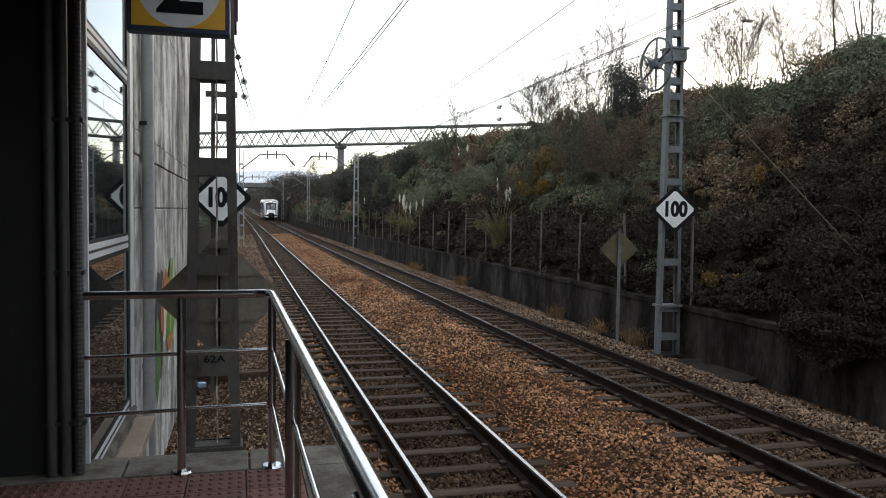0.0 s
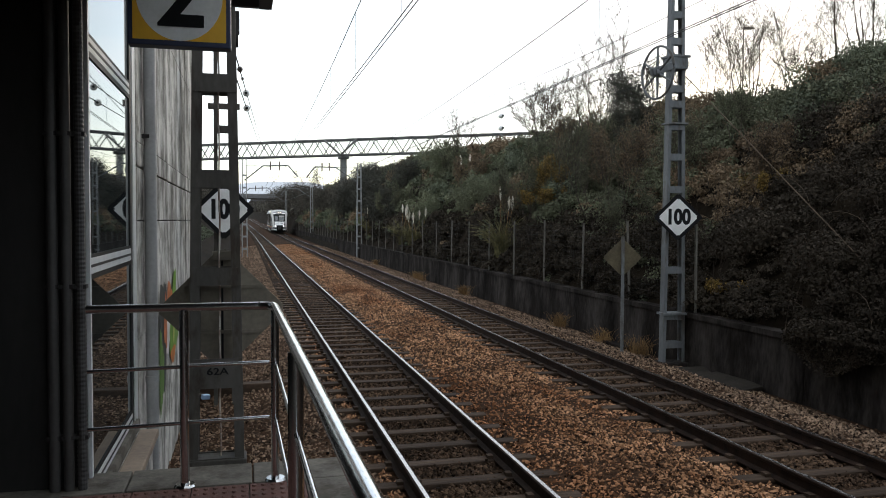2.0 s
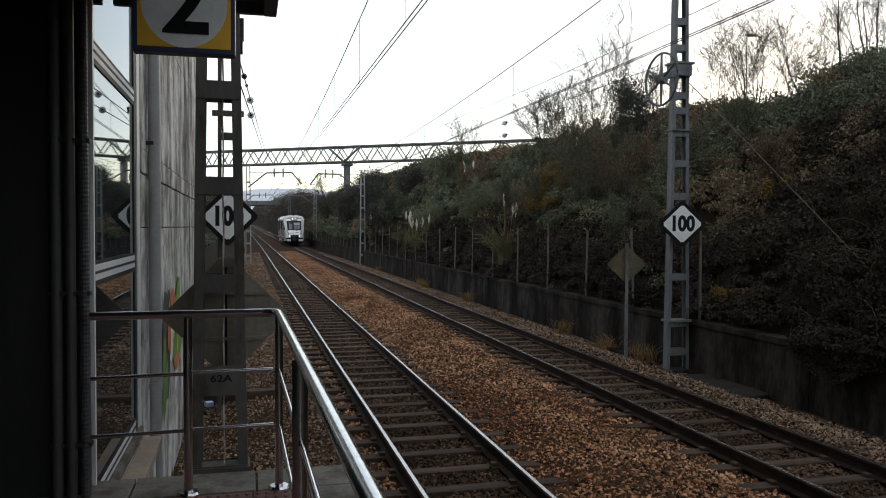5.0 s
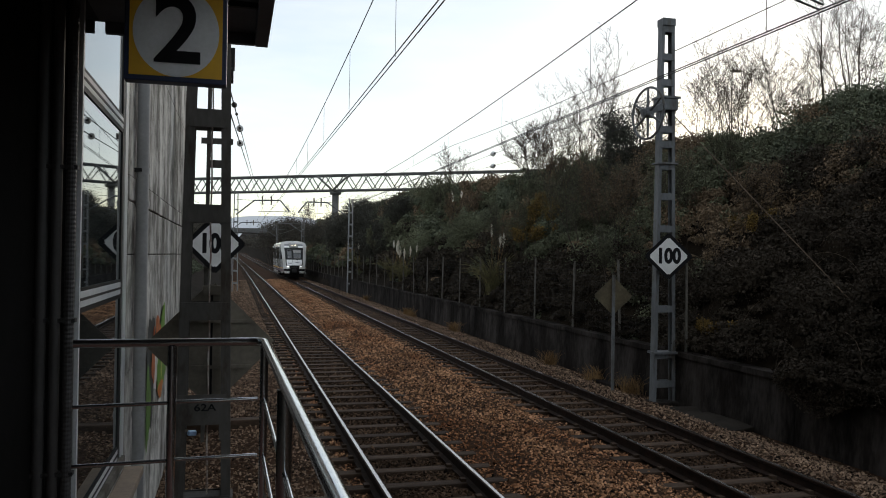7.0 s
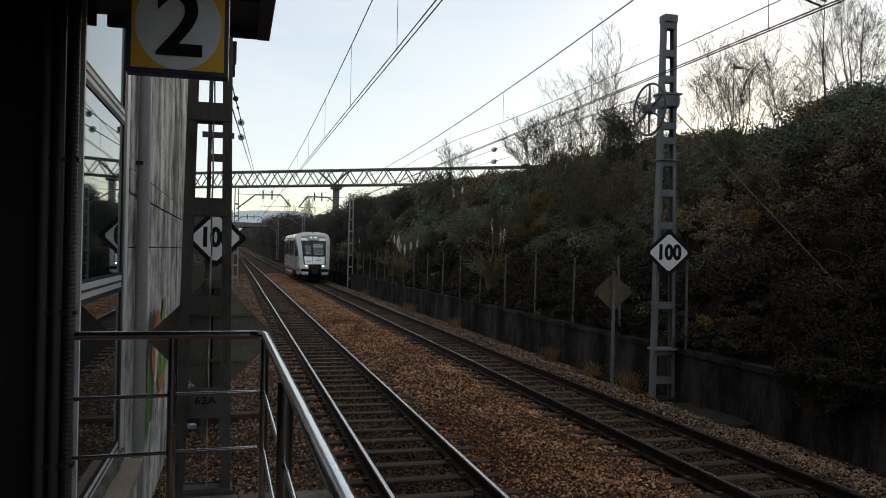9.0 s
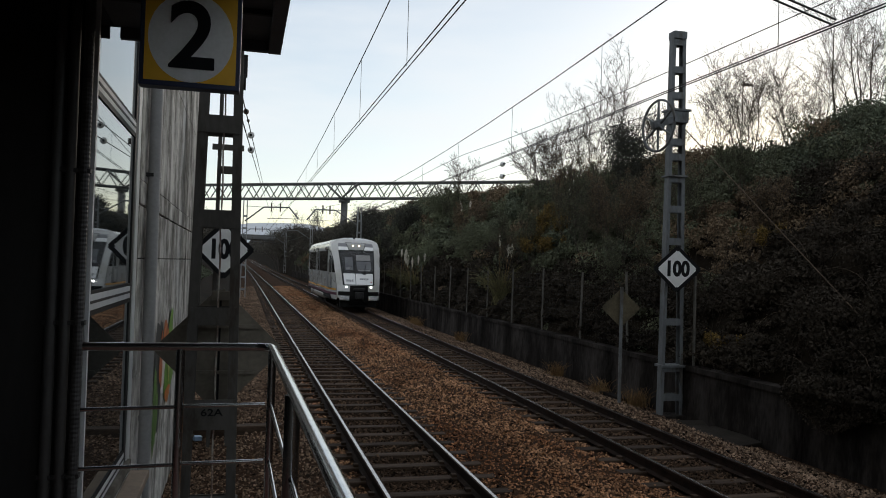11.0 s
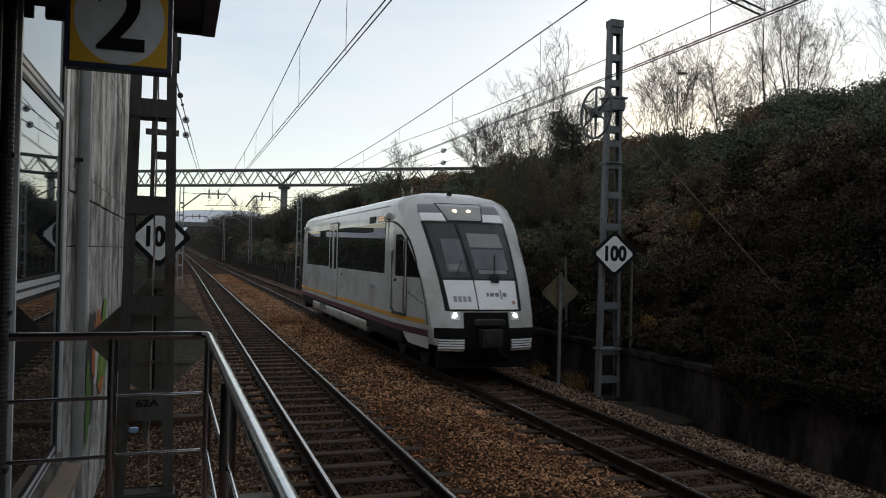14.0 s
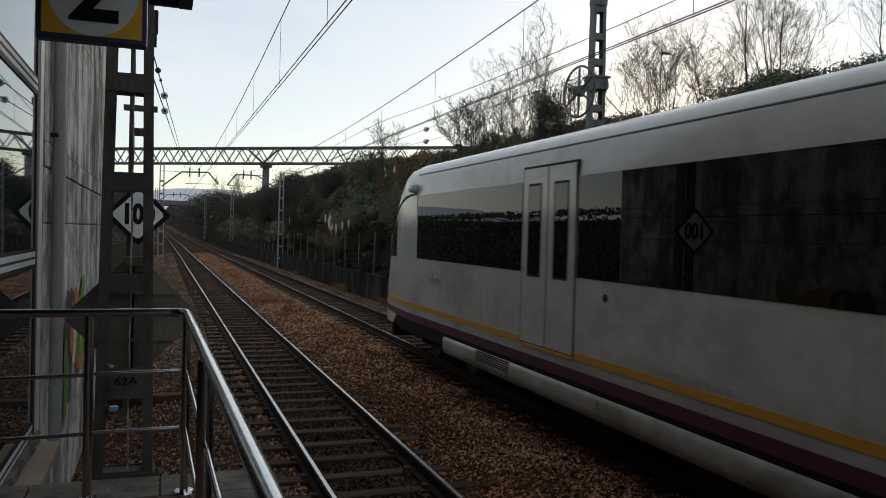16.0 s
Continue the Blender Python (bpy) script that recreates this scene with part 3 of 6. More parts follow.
def railcar():
    t = tagged(empty("railcar"), "silver and white diesel railcar with yellow stripe and maroon band", "train")
    out = body_outline()
    n = len(out)
    bm = bmesh.new()
    us = [0, 0.008, 0.018, 0.03, 0.045, 0.06, 0.08, 0.105, 0.135, 0.17, 0.25, 0.4]
    us = us + [0.5] + [1 - u for u in reversed(us)]
    edges = [nose_edge(x, z) for x, z in out]
    loops = []
    for u in us:
        row = []
        for (x, z), e in zip(out, edges):
            y = e + (TRAIN_L - 2 * e) * u
            row.append(bm.verts.new((x * narrow(y), y, z)))
        loops.append(row)
    for a, b in zip(loops, loops[1:]):
        for i in range(n):
            bm.faces.new((a[i], a[(i + 1) % n], b[(i + 1) % n], b[i]))
    half = n // 2
    for lp, end in ((loops[0], 0), (loops[-1], 1)):
        prev = None
        for i in range(half + 1):
            l, r = lp[i], lp[n - 1 - i]
            row = [l]
            if l is not r:
                for k in range(1, 12):
                    x = l.co.x + (r.co.x - l.co.x) * k / 12
                    y = nose(x, l.co.z)
                    row.append(bm.verts.new((x, TRAIN_L - y if end else y, l.co.z)))
                row.append(r)
            if prev:
                if len(row) == 1:
                    for k in range(12):
                        bm.faces.new((prev[k], prev[k + 1], row[0]))
                else:
                    for k in range(12):
                        bm.faces.new((prev[k], prev[k + 1], row[k + 1], row[k]))
            prev = row
    smooth(part("body", bm, M_BODY, t, "silver-grey painted car body"), 50)
    for end in (0, 1):
        fix = mirrored_end if end else (lambda b: b)
        gap = smooth(part("panel_gap", fix(nose_patch((-0.77, -0.9), (0.77, 0.9), 1.26, 2.97, 0.006)), M_RUB, t, "black surround of windscreen and nose panels"), 60)
        ws = smooth(part("windscreen", fix(nose_patch((-0.75, -0.84), (0.75, 0.84), 1.85, 2.93, 0.012)), M_WSC, t, "dark raked windscreen"), 60)
        # Pale patches under the glass stand in for its reflections.
        for xa, xb, za, zb, m in ((-0.62, -0.24, 1.98, 2.62, M_SCREENGREY), (-0.06, 0.66, 2.03, 2.42, M_SCREENGREY), (-0.06, 0.66, 2.46, 2.74, M_SCREENPALE), (0.0, 0.6, 1.95, 2.02, M_SCREENPALE), (-0.58, -0.32, 2.02, 2.12, M_SCREENPALE)):
            smooth(part("screen_light_patch", fix(nose_patch(xa, xb, za, zb, 0.0085, 8, 6)), m, t, "pale patch painted for light seen in the windscreen"), 60)
        smooth(part("windscreen_pillar", fix(nose_patch((-0.17, -0.25), (-0.13, -0.2), 1.85, 2.93, 0.022, 1)), M_RUB, ws), 60)
        smooth(part("lower_panel", fix(nose_patch((-0.69, -0.735), (-0.155, -0.165), 1.285, 1.82, 0.014)), M_WHITE, t, "white nose panel"), 60)
        smooth(part("lower_panel", fix(nose_patch((-0.13, -0.14), (0.69, 0.735), 1.285, 1.82, 0.014)), M_WHITE, t, "white nose panel"), 60)
        for k in range(4):
            smooth(part("number_bar", fix(nose_patch(-0.6 + 0.09 * k, -0.535 + 0.09 * k, 1.42, 1.52, 0.018, 3, 2)), M_LTGREY, t, "grey vehicle number bar"), 60)
        for k, (xa, xb, za, zb) in enumerate(((0.06, 0.11, 1.52, 1.59), (0.135, 0.215, 1.52, 1.59), (0.24, 0.32, 1.52, 1.59), (0.345, 0.375, 1.47, 1.64), (0.4, 0.48, 1.52, 1.59))):
            smooth(part("emblem_bar", fix(nose_patch(xa, xb, za, zb, 0.018, 3, 2)), M_GREYTXT, t, "dark operator emblem stroke"), 60)
        smooth(part("emblem_dot", fix(nose_patch(0.58, 0.64, 1.38, 1.44, 0.018, 3, 3)), M_REDDOT, t, "small red and white dot"), 60)
        smooth(part("destination_band", fix(nose_patch((-0.9, -0.86), (0.9, 0.86), 3.16, 3.34, 0.010, 14, 3)), M_GREYTXT, t, "grey tinted band"), 60)
        for a, b in (((-0.88, -0.88), (-0.4, -0.44)), ((0.4, 0.44), (0.88, 0.88))):
            smooth(part("upper_panel", fix(nose_patch(a, b, 2.985, 3.15, 0.014, 8, 3)), M_WHITE, t, "white panel over the windscreen"), 60)
        lf = smooth(part("lamp_frame", fix(nose_patch((-0.38, -0.52), (0.38, 0.52), 2.98, 3.37, 0.016, 10, 5)), M_RUB, t, "black lamp panel surround"), 60)
        lp = smooth(part("lamp_panel", fix(nose_patch((-0.355, -0.49), (0.355, 0.49), 3.0, 3.35, 0.022, 10, 5)), M_LAMPGLASS, lf, "pale glazed lamp panel"), 60)
        for s in (-1, 1):
            c = Vector((s * 0.15, nose(0.15, 3.2) - 0.02, 3.2))
            nrm = Vector((0, -0.62, 0.78))
            part("upper_light", fix(cyl(bmesh.new(), c + nrm * 0.02, c - nrm * 0.03, 0.042, 0.042, 20)), M_HEADW if not end else M_WSC, lf, "warm round upper lamp")
            hz = smooth(part("headlight_housing", fix(nose_patch(s * 0.6 - 0.085, s * 0.6 + 0.085, 1.09, 1.235, 0.012, 4, 3)), M_WHITE, t), 60)
            yy = nose(0.6, 1.165)
            part("headlight", fix(cyl(bmesh.new(), (s * 0.6, yy - 0.022, 1.165), (s * 0.6, yy + 0.05, 1.165), 0.042, 0.042, 20)), M_HEAD if not end else M_WSC, hz, "bright white round headlight")
            a, b = sorted((s * 0.47, s * 0.93))
            gr = part("bumper_grille", fix(nose_patch(a, b, 0.5, 0.745, 0.03, 8, 4)), M_UNDER, t, "dark bumper grille")
            for k in range(5):
                z = 0.51 + k * 0.046
                smooth(part("grille_slat", fix(nose_patch(a, b, z, z + 0.026, 0.06, 8, 1)), M_WHITE, gr, "white grille slat"), 60)
            a, b = sorted((s * 0.42, s * 0.99))
            smooth(part("bumper_band", fix(nose_patch(a, b, 0.755, 0.93, 0.05, 8, 2)), M_UNDER, t, "black bumper block above the grille"), 60)
        smooth(part("coupler_recess", fix(nose_patch((-0.47, -0.44), (0.47, 0.44), 0.3, 1.225, 0.03, 8, 6)), M_UNDER, t, "black coupler recess"), 60)
        bm = bmesh.new()
        box(bm, -0.2, 0.2, -0.4, -0.1, 0.6, 0.95, 0.04)
        cyl(bm, (-0.07, -0.47, 0.78), (-0.07, -0.38, 0.78), 0.1, 0.1, 18)
        cyl(bm, (0.1, -0.45, 0.72), (0.1, -0.38, 0.72), 0.06, 0.06, 12)
        part("coupler", fix(bm), M_DARKSTEEL, t, "dark steel automatic coupler")
        part("coupler_cover", fix(B(-0.28, 0.28, -0.3, -0.1, 1.0, 1.12, 0.03)), M_DARKSTEEL, t)
        part("hose", fix(tube(bmesh.new(), [(0.12, -0.3, 0.6), (0.2, -0.36, 0.5), (0.34, -0.3, 0.42)], 0.015, 8)), M_RUB, t)
        part("snow_plough", fix(B(-0.9, 0.9, 0.1, 0.3, 0.18, 0.5, 0.03)), M_UNDER, t)
        part("horn", fix(cyl(bmesh.new(), (0, 2.35, 3.56), (0, 2.35, 3.68), 0.07, 0.03, 10)), M_RUB, t)
        for xa, za, xb, zb in ((0.28, 1.86, 0.42, 2.32), (-0.5, 1.87, -0.3, 2.2)):
            pts = [(xa + (xb - xa) * k / 4, nose(xa + (xb - xa) * k / 4, za + (zb - za) * k / 4) - 0.035, za + (zb - za) * k / 4) for k in range(5)]
            part("wiper", fix(tube(bmesh.new(), pts, 0.012, 6)), M_RUB, t)
        part("wiper_base", fix(nose_patch(0.2, 0.36, 1.78, 1.86, 0.05, 4, 2)), M_RUB, t)
    for s in (-1, 1):
        band = lambda y0, y1, z0, z1, d0=-0.02, d1=0.006, k=10: side_strip(s, y0, y1, z0, z1, d0, d1, k)
        L = TRAIN_L
        for y0, y1 in ((2.85, 8.25), (9.65, 13.9)):
            part("window_band", band(y0, y1, 1.87, 2.96, -0.02, 0.004, 2), M_TWIN, t, "dark tinted window band")
        part("yellow_stripe", band(0.42, L - 0.42, 0.99, 1.072, -0.02, 0.004, 40), M_ORANGE, t, "yellow-orange stripe")
        part("maroon_band", band(0.3, L - 0.3, 0.758, 0.882, -0.02, 0.005, 40), M_MAROON, t, "dark maroon band")
        # Black strip on the lower body stands in for the shade there.
        part("sill_shade", band(1.5, L - 1.5, 0.56, 0.754, -0.04, 0.003, 40), M_UNDER, t, "dark strip painted for the shade below the maroon band")
        sk = part("skirt", B(*sorted((s * 1.0, s * 1.29)), 4.42, 12.5, 0.42, 0.752, 0.11), M_SKIRT, t, "dusty silver rounded lower skirt")
        smooth(sk, 60)
        part("skirt_seam", B(*sorted((s * 1.12, s * 1.293)), 7.72, 7.735, 0.56, 0.66), M_RUB, sk)
        for k in range(5):
            part("vent_slot", B(*sorted((s * 1.2, s * 1.2935)), 9.9, 11.0, 0.56 + 0.03 * k, 0.575 + 0.03 * k), M_RUB, sk)
        part("roof_seam", band(2.7, L - 2.7, 3.318, 3.332, -0.1, -0.047, 4), M_GREYTXT, t)
        part("door_gap", band(8.27, 9.63, 1.0, 3.14, -0.02, 0.0045, 2), M_RUB, t)
        for y0, y1 in ((8.3, 8.935), (8.965, 9.6)):
            d = part("passenger_door", band(y0, y1, 1.025, 3.11, -0.02, 0.012, 2), M_BODY, t, "silver sliding door leaf")
            part("window_seal", band(y0 + 0.14, y1 - 0.14, 1.82, 2.93, -0.02, 0.014, 2), M_RUB, d)
            part("door_window", band(y0 + 0.165, y1 - 0.165, 1.85, 2.9, -0.02, 0.017, 2), M_TWIN, d)
        part("door_step", band(8.3, 9.6, 0.985, 1.012, -0.02, 0.03, 2), M_ORANGE, t)
        part("door_button", cyl(bmesh.new(), (s * 1.26, 7.65, 1.7), (s * 1.285, 7.65, 1.7), 0.04, 0.04, 14), M_RUB, t)
        for ye in (3.75, 12.65):
            for ya, yb, za, zb in ((0.0, 0.06, 1.5, 1.57), (0.09, 0.19, 1.5, 1.57), (0.22, 0.32, 1.5, 1.57), (0.36, 0.4, 1.45, 1.63), (0.44, 0.54, 1.5, 1.57)):
                part("emblem_bar", band(ye + ya, ye + yb, za, zb, -0.02, 0.004, 1), M_GREYTXT, t, "grey operator emblem stroke")
        for k in range(9):
            part("lettering_bar", band(5.75 + 0.13 * k, 5.84 + 0.13 * k, 1.09, 1.15, -0.02, 0.0035, 1), M_FADED, t, "faded grey lettering bar")
        part("vent_frame", band(3.85, 4.4, 2.99, 3.14, -0.04, 0.0, 2), M_RUB, t)
        dsp = part("side_display", band(2.9, 3.58, 2.99, 3.14, -0.04, 0.002, 2), M_TWIN, t, "dark side display with orange text bar")
        for k in (0, 1):
            part("display_bar", band(3.0, 3.45, 3.03 + 0.05 * k, 3.055 + 0.05 * k, -0.04, 0.006, 2), M_LED, dsp, "glowing orange display line")
        for q in range(7):
            yj = (2.6, 4.6, 6.5, 10.9, 12.6, 13.95, 7.7)[q]
            part("panel_joint", band(yj, yj + 0.008, 1.12, 3.1 if q in (0, 5) else 1.85, -0.02, 0.002, 1), M_LTGREY, t)
        for c in (0, 1):
            def Y(y, c=c):
                return L - y if c else y
            def strip(ya, yb, zl, zh, d1, k=10, d0=-0.02, c=c):
                f = lambda z: (z if not callable(z) else (lambda y: z(L - y if c else y)))
                return side_strip(s, *sorted((Y(ya), Y(yb))), f(zl), f(zh), d0, d1, k)
            has_door = (s < 0) == (c == 0)
            if has_door:
                part("door_gap", strip(1.3, 2.15, 1.09, lambda y: arch(y, 0.1), 0.003), M_RUB, t)
                d = part("cab_door", strip(1.33, 2.12, 1.115, lambda y: arch(y, 0.08), 0.008), M_BODY, t, "silver cab door")
                part("door_window", strip(1.41, 1.97, 1.85, lambda y: min(2.7, arch(y, 0.0)), 0.013), M_TWIN, d)
                part("door_handle", strip(1.9, 2.0, 1.73, 1.79, 0.03, 1), M_DARKSTEEL, d)
                part("door_step", strip(1.32, 2.12, 1.065, 1.1, 0.03, 2), M_DARKSTEEL, t)
                for yh, z1 in ((2.09, 2.38), (1.35, 2.6)):
                    xh = s * (1.27 * narrow(yh) + 0.05)
                    smooth(part("handrail", tube(bmesh.new(), [(xh - s * 0.05, Y(yh), 1.12), (xh, Y(yh), 1.18), (xh, Y(yh), z1 - 0.05), (xh - s * 0.05, Y(yh), z1)], 0.026, 10), M_GREYTXT, t), 60)
                part("body_seam", side_seam(s, [(Y(yy), zz) for yy, zz in ((1.28, 1.565), (1.05, 1.5), (0.8, 1.43), (0.5, 1.37))], 0.012, 0.003), M_RUB, t)
            part("cab_side_window", strip(0.64, 1.36, 1.85, lambda y: max(1.855, arch(y, -0.01)), 0.006), M_TWIN, t, "dark cab side window with curved front edge")
            part("arch_seam", side_seam(s, [(Y(yy), zz) for yy, zz in ((2.8, 2.985), (2.55, 2.99), (2.3, 2.975), (2.05, 2.945), (1.82, 2.89), (1.6, 2.81), (1.41, 2.71), (1.22, 2.57), (1.05, 2.39), (0.85, 2.13), (0.65, 1.83), (0.48, 1.5), (0.36, 1.2), (0.31, 0.98))], 0.03, 0.004), M_RUB, t)
            part("lower_corner", strip(0.28, 1.46, lambda y: 0.53 + 0.03 * y if y < 1.16 else 0.565 + 0.18 * (y - 1.16) / 0.3, 0.755, 0.006, 12), M_BODY, t, "silver lower corner panel")
            part("camera_pod", B(*sorted((s * 1.2, s * 1.36)), Y(2.6) - 0.13, Y(2.6) + 0.13, 3.02, 3.17, 0.06), M_BODY, t, "rounded side camera housing")
    part("underframe", B(-1.05, 1.05, 1.1, TRAIN_L - 1.1, 0.42, 0.7, 0.03), M_UNDER, t)
    for yb in (2.9, TRAIN_L - 2.9):
        bg = part("bogie", B(-0.75, 0.75, yb - 1.25, yb + 1.25, 0.3, 0.6, 0.05), M_UNDER, t, "dark bogie frame")
        for dy in (-0.9, 0.9):
            for sx in (-1, 1):
                w = cyl(bmesh.new(), (sx * 0.49, yb + dy, 0.37), (sx * 0.58, yb + dy, 0.37), 0.37, 0.37, 28)
                part("wheel", w, M_DARKSTEEL, bg)
                part("axle_box", B(*sorted((sx * 0.6, sx * 0.82)), yb + dy - 0.14, yb + dy + 0.14, 0.26, 0.5, 0.03), M_UNDER, bg)
        part("damper", tube(bmesh.new(), [(-0.9, yb - 0.5, 0.42), (-0.9, yb + 0.4, 0.5)], 0.03, 8), M_LTGREY, bg)
    part("equipment_box", B(-1.05, 1.05, 5.2, 6.6, 0.2, 0.5, 0.04), M_UNDER, t)
    part("equipment_box", B(-1.05, 1.05, 7.6, 9.0, 0.22, 0.5, 0.04), M_UNDER, t)
    part("roof_unit", B(-0.5, 0.5, 5.2, 7.6, 3.5, 3.605, 0.03), M_BODY, t, "grey roof unit")
    part("roof_unit", B(-0.45, 0.45, 9.6, 11.6, 3.5, 3.605, 0.03), M_BODY, t, "grey roof unit")
    return t


train = railcar()


# ---- retaining wall and fence ----
def retaining_wall():
    w = tagged(empty("retaining_wall"), "low dark stained concrete retaining wall below the slope", "wall", kind="structure")
    y = -14.0
    while y < 130:
        L = 6.0
        d0, z0 = bend(y)
        d1, z1 = bend(y + L)
        bm = bmesh.new()
        v = []
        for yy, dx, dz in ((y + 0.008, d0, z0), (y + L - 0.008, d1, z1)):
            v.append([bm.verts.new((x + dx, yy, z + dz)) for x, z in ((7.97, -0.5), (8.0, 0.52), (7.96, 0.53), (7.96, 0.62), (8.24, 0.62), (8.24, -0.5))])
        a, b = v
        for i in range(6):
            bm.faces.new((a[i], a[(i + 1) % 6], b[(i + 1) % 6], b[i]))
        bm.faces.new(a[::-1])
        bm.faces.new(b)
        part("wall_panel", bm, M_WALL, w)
        y += L


retaining_wall()


def fence():
    f = tagged(empty("fence"), "rusty wire mesh fence with thin concrete posts on the wall", "fence")
    bm = bmesh.new()
    box(bm, -0.02, 0.02, -0.02, 0.02, 0.55, 2.3, 0.004)
    me = bpy.data.meshes.new("fence_post")
    bm.to_mesh(me)
    bm.free()
    me.materials.append(M_FPOST)
    rng = random.Random(3)
    segs = []
    for i in range(44):
        y = 13.1 + 2.57 * i
        dx, dz = bend(y)
        ob = new("fence_post", me)
        ob.parent = f
        ob.matrix_basis = pose(8.1 + dx, y, dz + rng.uniform(-0.06, 0.06), rng.uniform(-1.5, 1.5), rng.uniform(-1.5, 1.5), rng.uniform(-8, 8))
        for k in range(12):
            z = 0.75 + 0.13 * k
            segs.append((8.1 + dx, y, z + dz, 8.1 + bend(y + 2.57)[0], y + 2.57, z + dz, 0.0014, 0.0014))
        if y < 45:
            for k in range(20):
                yy = y + 0.1285 * k
                segs.append((8.1, yy, 0.65, 8.1, yy, 2.2, 0.001, 0.001))
    part("fence_wire", sticks("fence_wire", segs, M_DARKSTEEL, 3), M_DARKSTEEL, f)


fence()

# ---- platform end ----
PZ = 0.88


def platform():
    p = tagged(empty("platform"), "raised platform end of grey concrete with red tactile tiles", "platform", kind="structure")
    part("platform_slab", B(-3.2, 0.62, -14, 4.42, -0.45, PZ - 0.035, 0.0), M_PLAT, p)
    for x0, x1 in ((-1.4, -0.625), (-0.615, 0.035), (0.045, 0.62)):
        part("kerb_stone", B(x0, x1, 4.43, 4.79, -0.45, PZ, 0.008), M_PLAT, p)
    part("edge_strip", B(0.32, 0.62, -14, 4.42, PZ - 0.034, PZ - 0.001, 0.004), M_PLAT, p)
    bm = bmesh.new()
    box(bm, -0.147, 0.147, -0.147, 0.147, -0.03, 0.0, 0.004)
    for i in range(6):
        for j in range(4):
            x, y = -0.1225 + 0.049 * i, -0.11 + 0.0735 * j
            g = bmesh.ops.create_cone(bm, cap_ends=True, segments=8, radius1=0.016, radius2=0.011, depth=0.007, matrix=Matrix.Translation((x, y, 0.0034)))
            for v in g["verts"]:
                v.co.y = y + (v.co.y - y) * 1.5
    me = bpy.data.meshes.new("tactile_tile")
    bm.to_mesh(me)
    bm.free()
    me.materials.append(M_TILE)
    for i in range(-8, 5):
        for j in range(12):
            x, y = 0.17 - 0.3 * (4 - i) + 0.0, 4.27 - 0.3 * j
            if x < -2.2 or x > 0.2:
                continue
            ob = new("tactile_tile", me)
            ob.parent = p
            ob.matrix_basis = pose(x, y, PZ - 0.004 + random.uniform(-0.001, 0.001))


platform()


def railing():
    r = tagged(empty("handrail_barrier"), "polished stainless steel tube railing around the platform end", "railing")
    X, Y, TOP = 0.161, 4.45, 1.845
    def sx(y):
        return X + 0.0143 * (Y - y)
    bend_pts = [(-0.80, Y, TOP), (X - 0.09, Y, TOP), (X - 0.04, Y - 0.006, TOP), (X - 0.012, Y - 0.03, TOP), (X, Y - 0.08, TOP), (sx(3), 3.0, TOP), (sx(0.2), 0.2, TOP), (sx(-3.5), -3.5, TOP)]
    smooth(part("top_rail", tube(bmesh.new(), bend_pts, 0.0225, 20), M_INOX, r), 60)
    bm = bmesh.new()
    cyl(bm, (X - 0.085, Y, TOP), (X - 0.08, Y, TOP), 0.0232, 0.0232, 20)
    part("joint_collar", bm, M_DARKSTEEL, r)
    for x, y, rr in ((-0.316, Y, 0.024), (X, Y, 0.022), (sx(2.95), 2.95, 0.03), (sx(1.3), 1.3, 0.03), (sx(-0.4), -0.4, 0.03)):
        post = smooth(part("post", cyl(bmesh.new(), (x, y, PZ), (x, y, TOP - 0.015), rr, rr, 18), M_INOX, r), 60)
        fl = cyl(bmesh.new(), (x, y, PZ), (x, y, PZ + 0.012), 0.058, 0.05, 22)
        part("base_flange", fl, M_INOX, post)
    for z in (1.53, 1.225):
        smooth(part("mid_rail", tube(bmesh.new(), [(-0.80, Y, z - 0.012), (-0.34, Y, z - 0.004)], 0.0105, 12), M_INOX, r), 60)
        smooth(part("mid_rail", tube(bmesh.new(), [(-0.29, Y, z), (X - 0.03, Y, z + 0.004)], 0.0105, 12), M_INOX, r), 60)
        for a, b in ((4.42, 2.98), (2.92, 1.33), (1.27, -0.37)):
            smooth(part("mid_rail", tube(bmesh.new(), [(sx(a), a, z), (sx(b), b, z)], 0.0105, 12), M_INOX, r), 60)


railing()


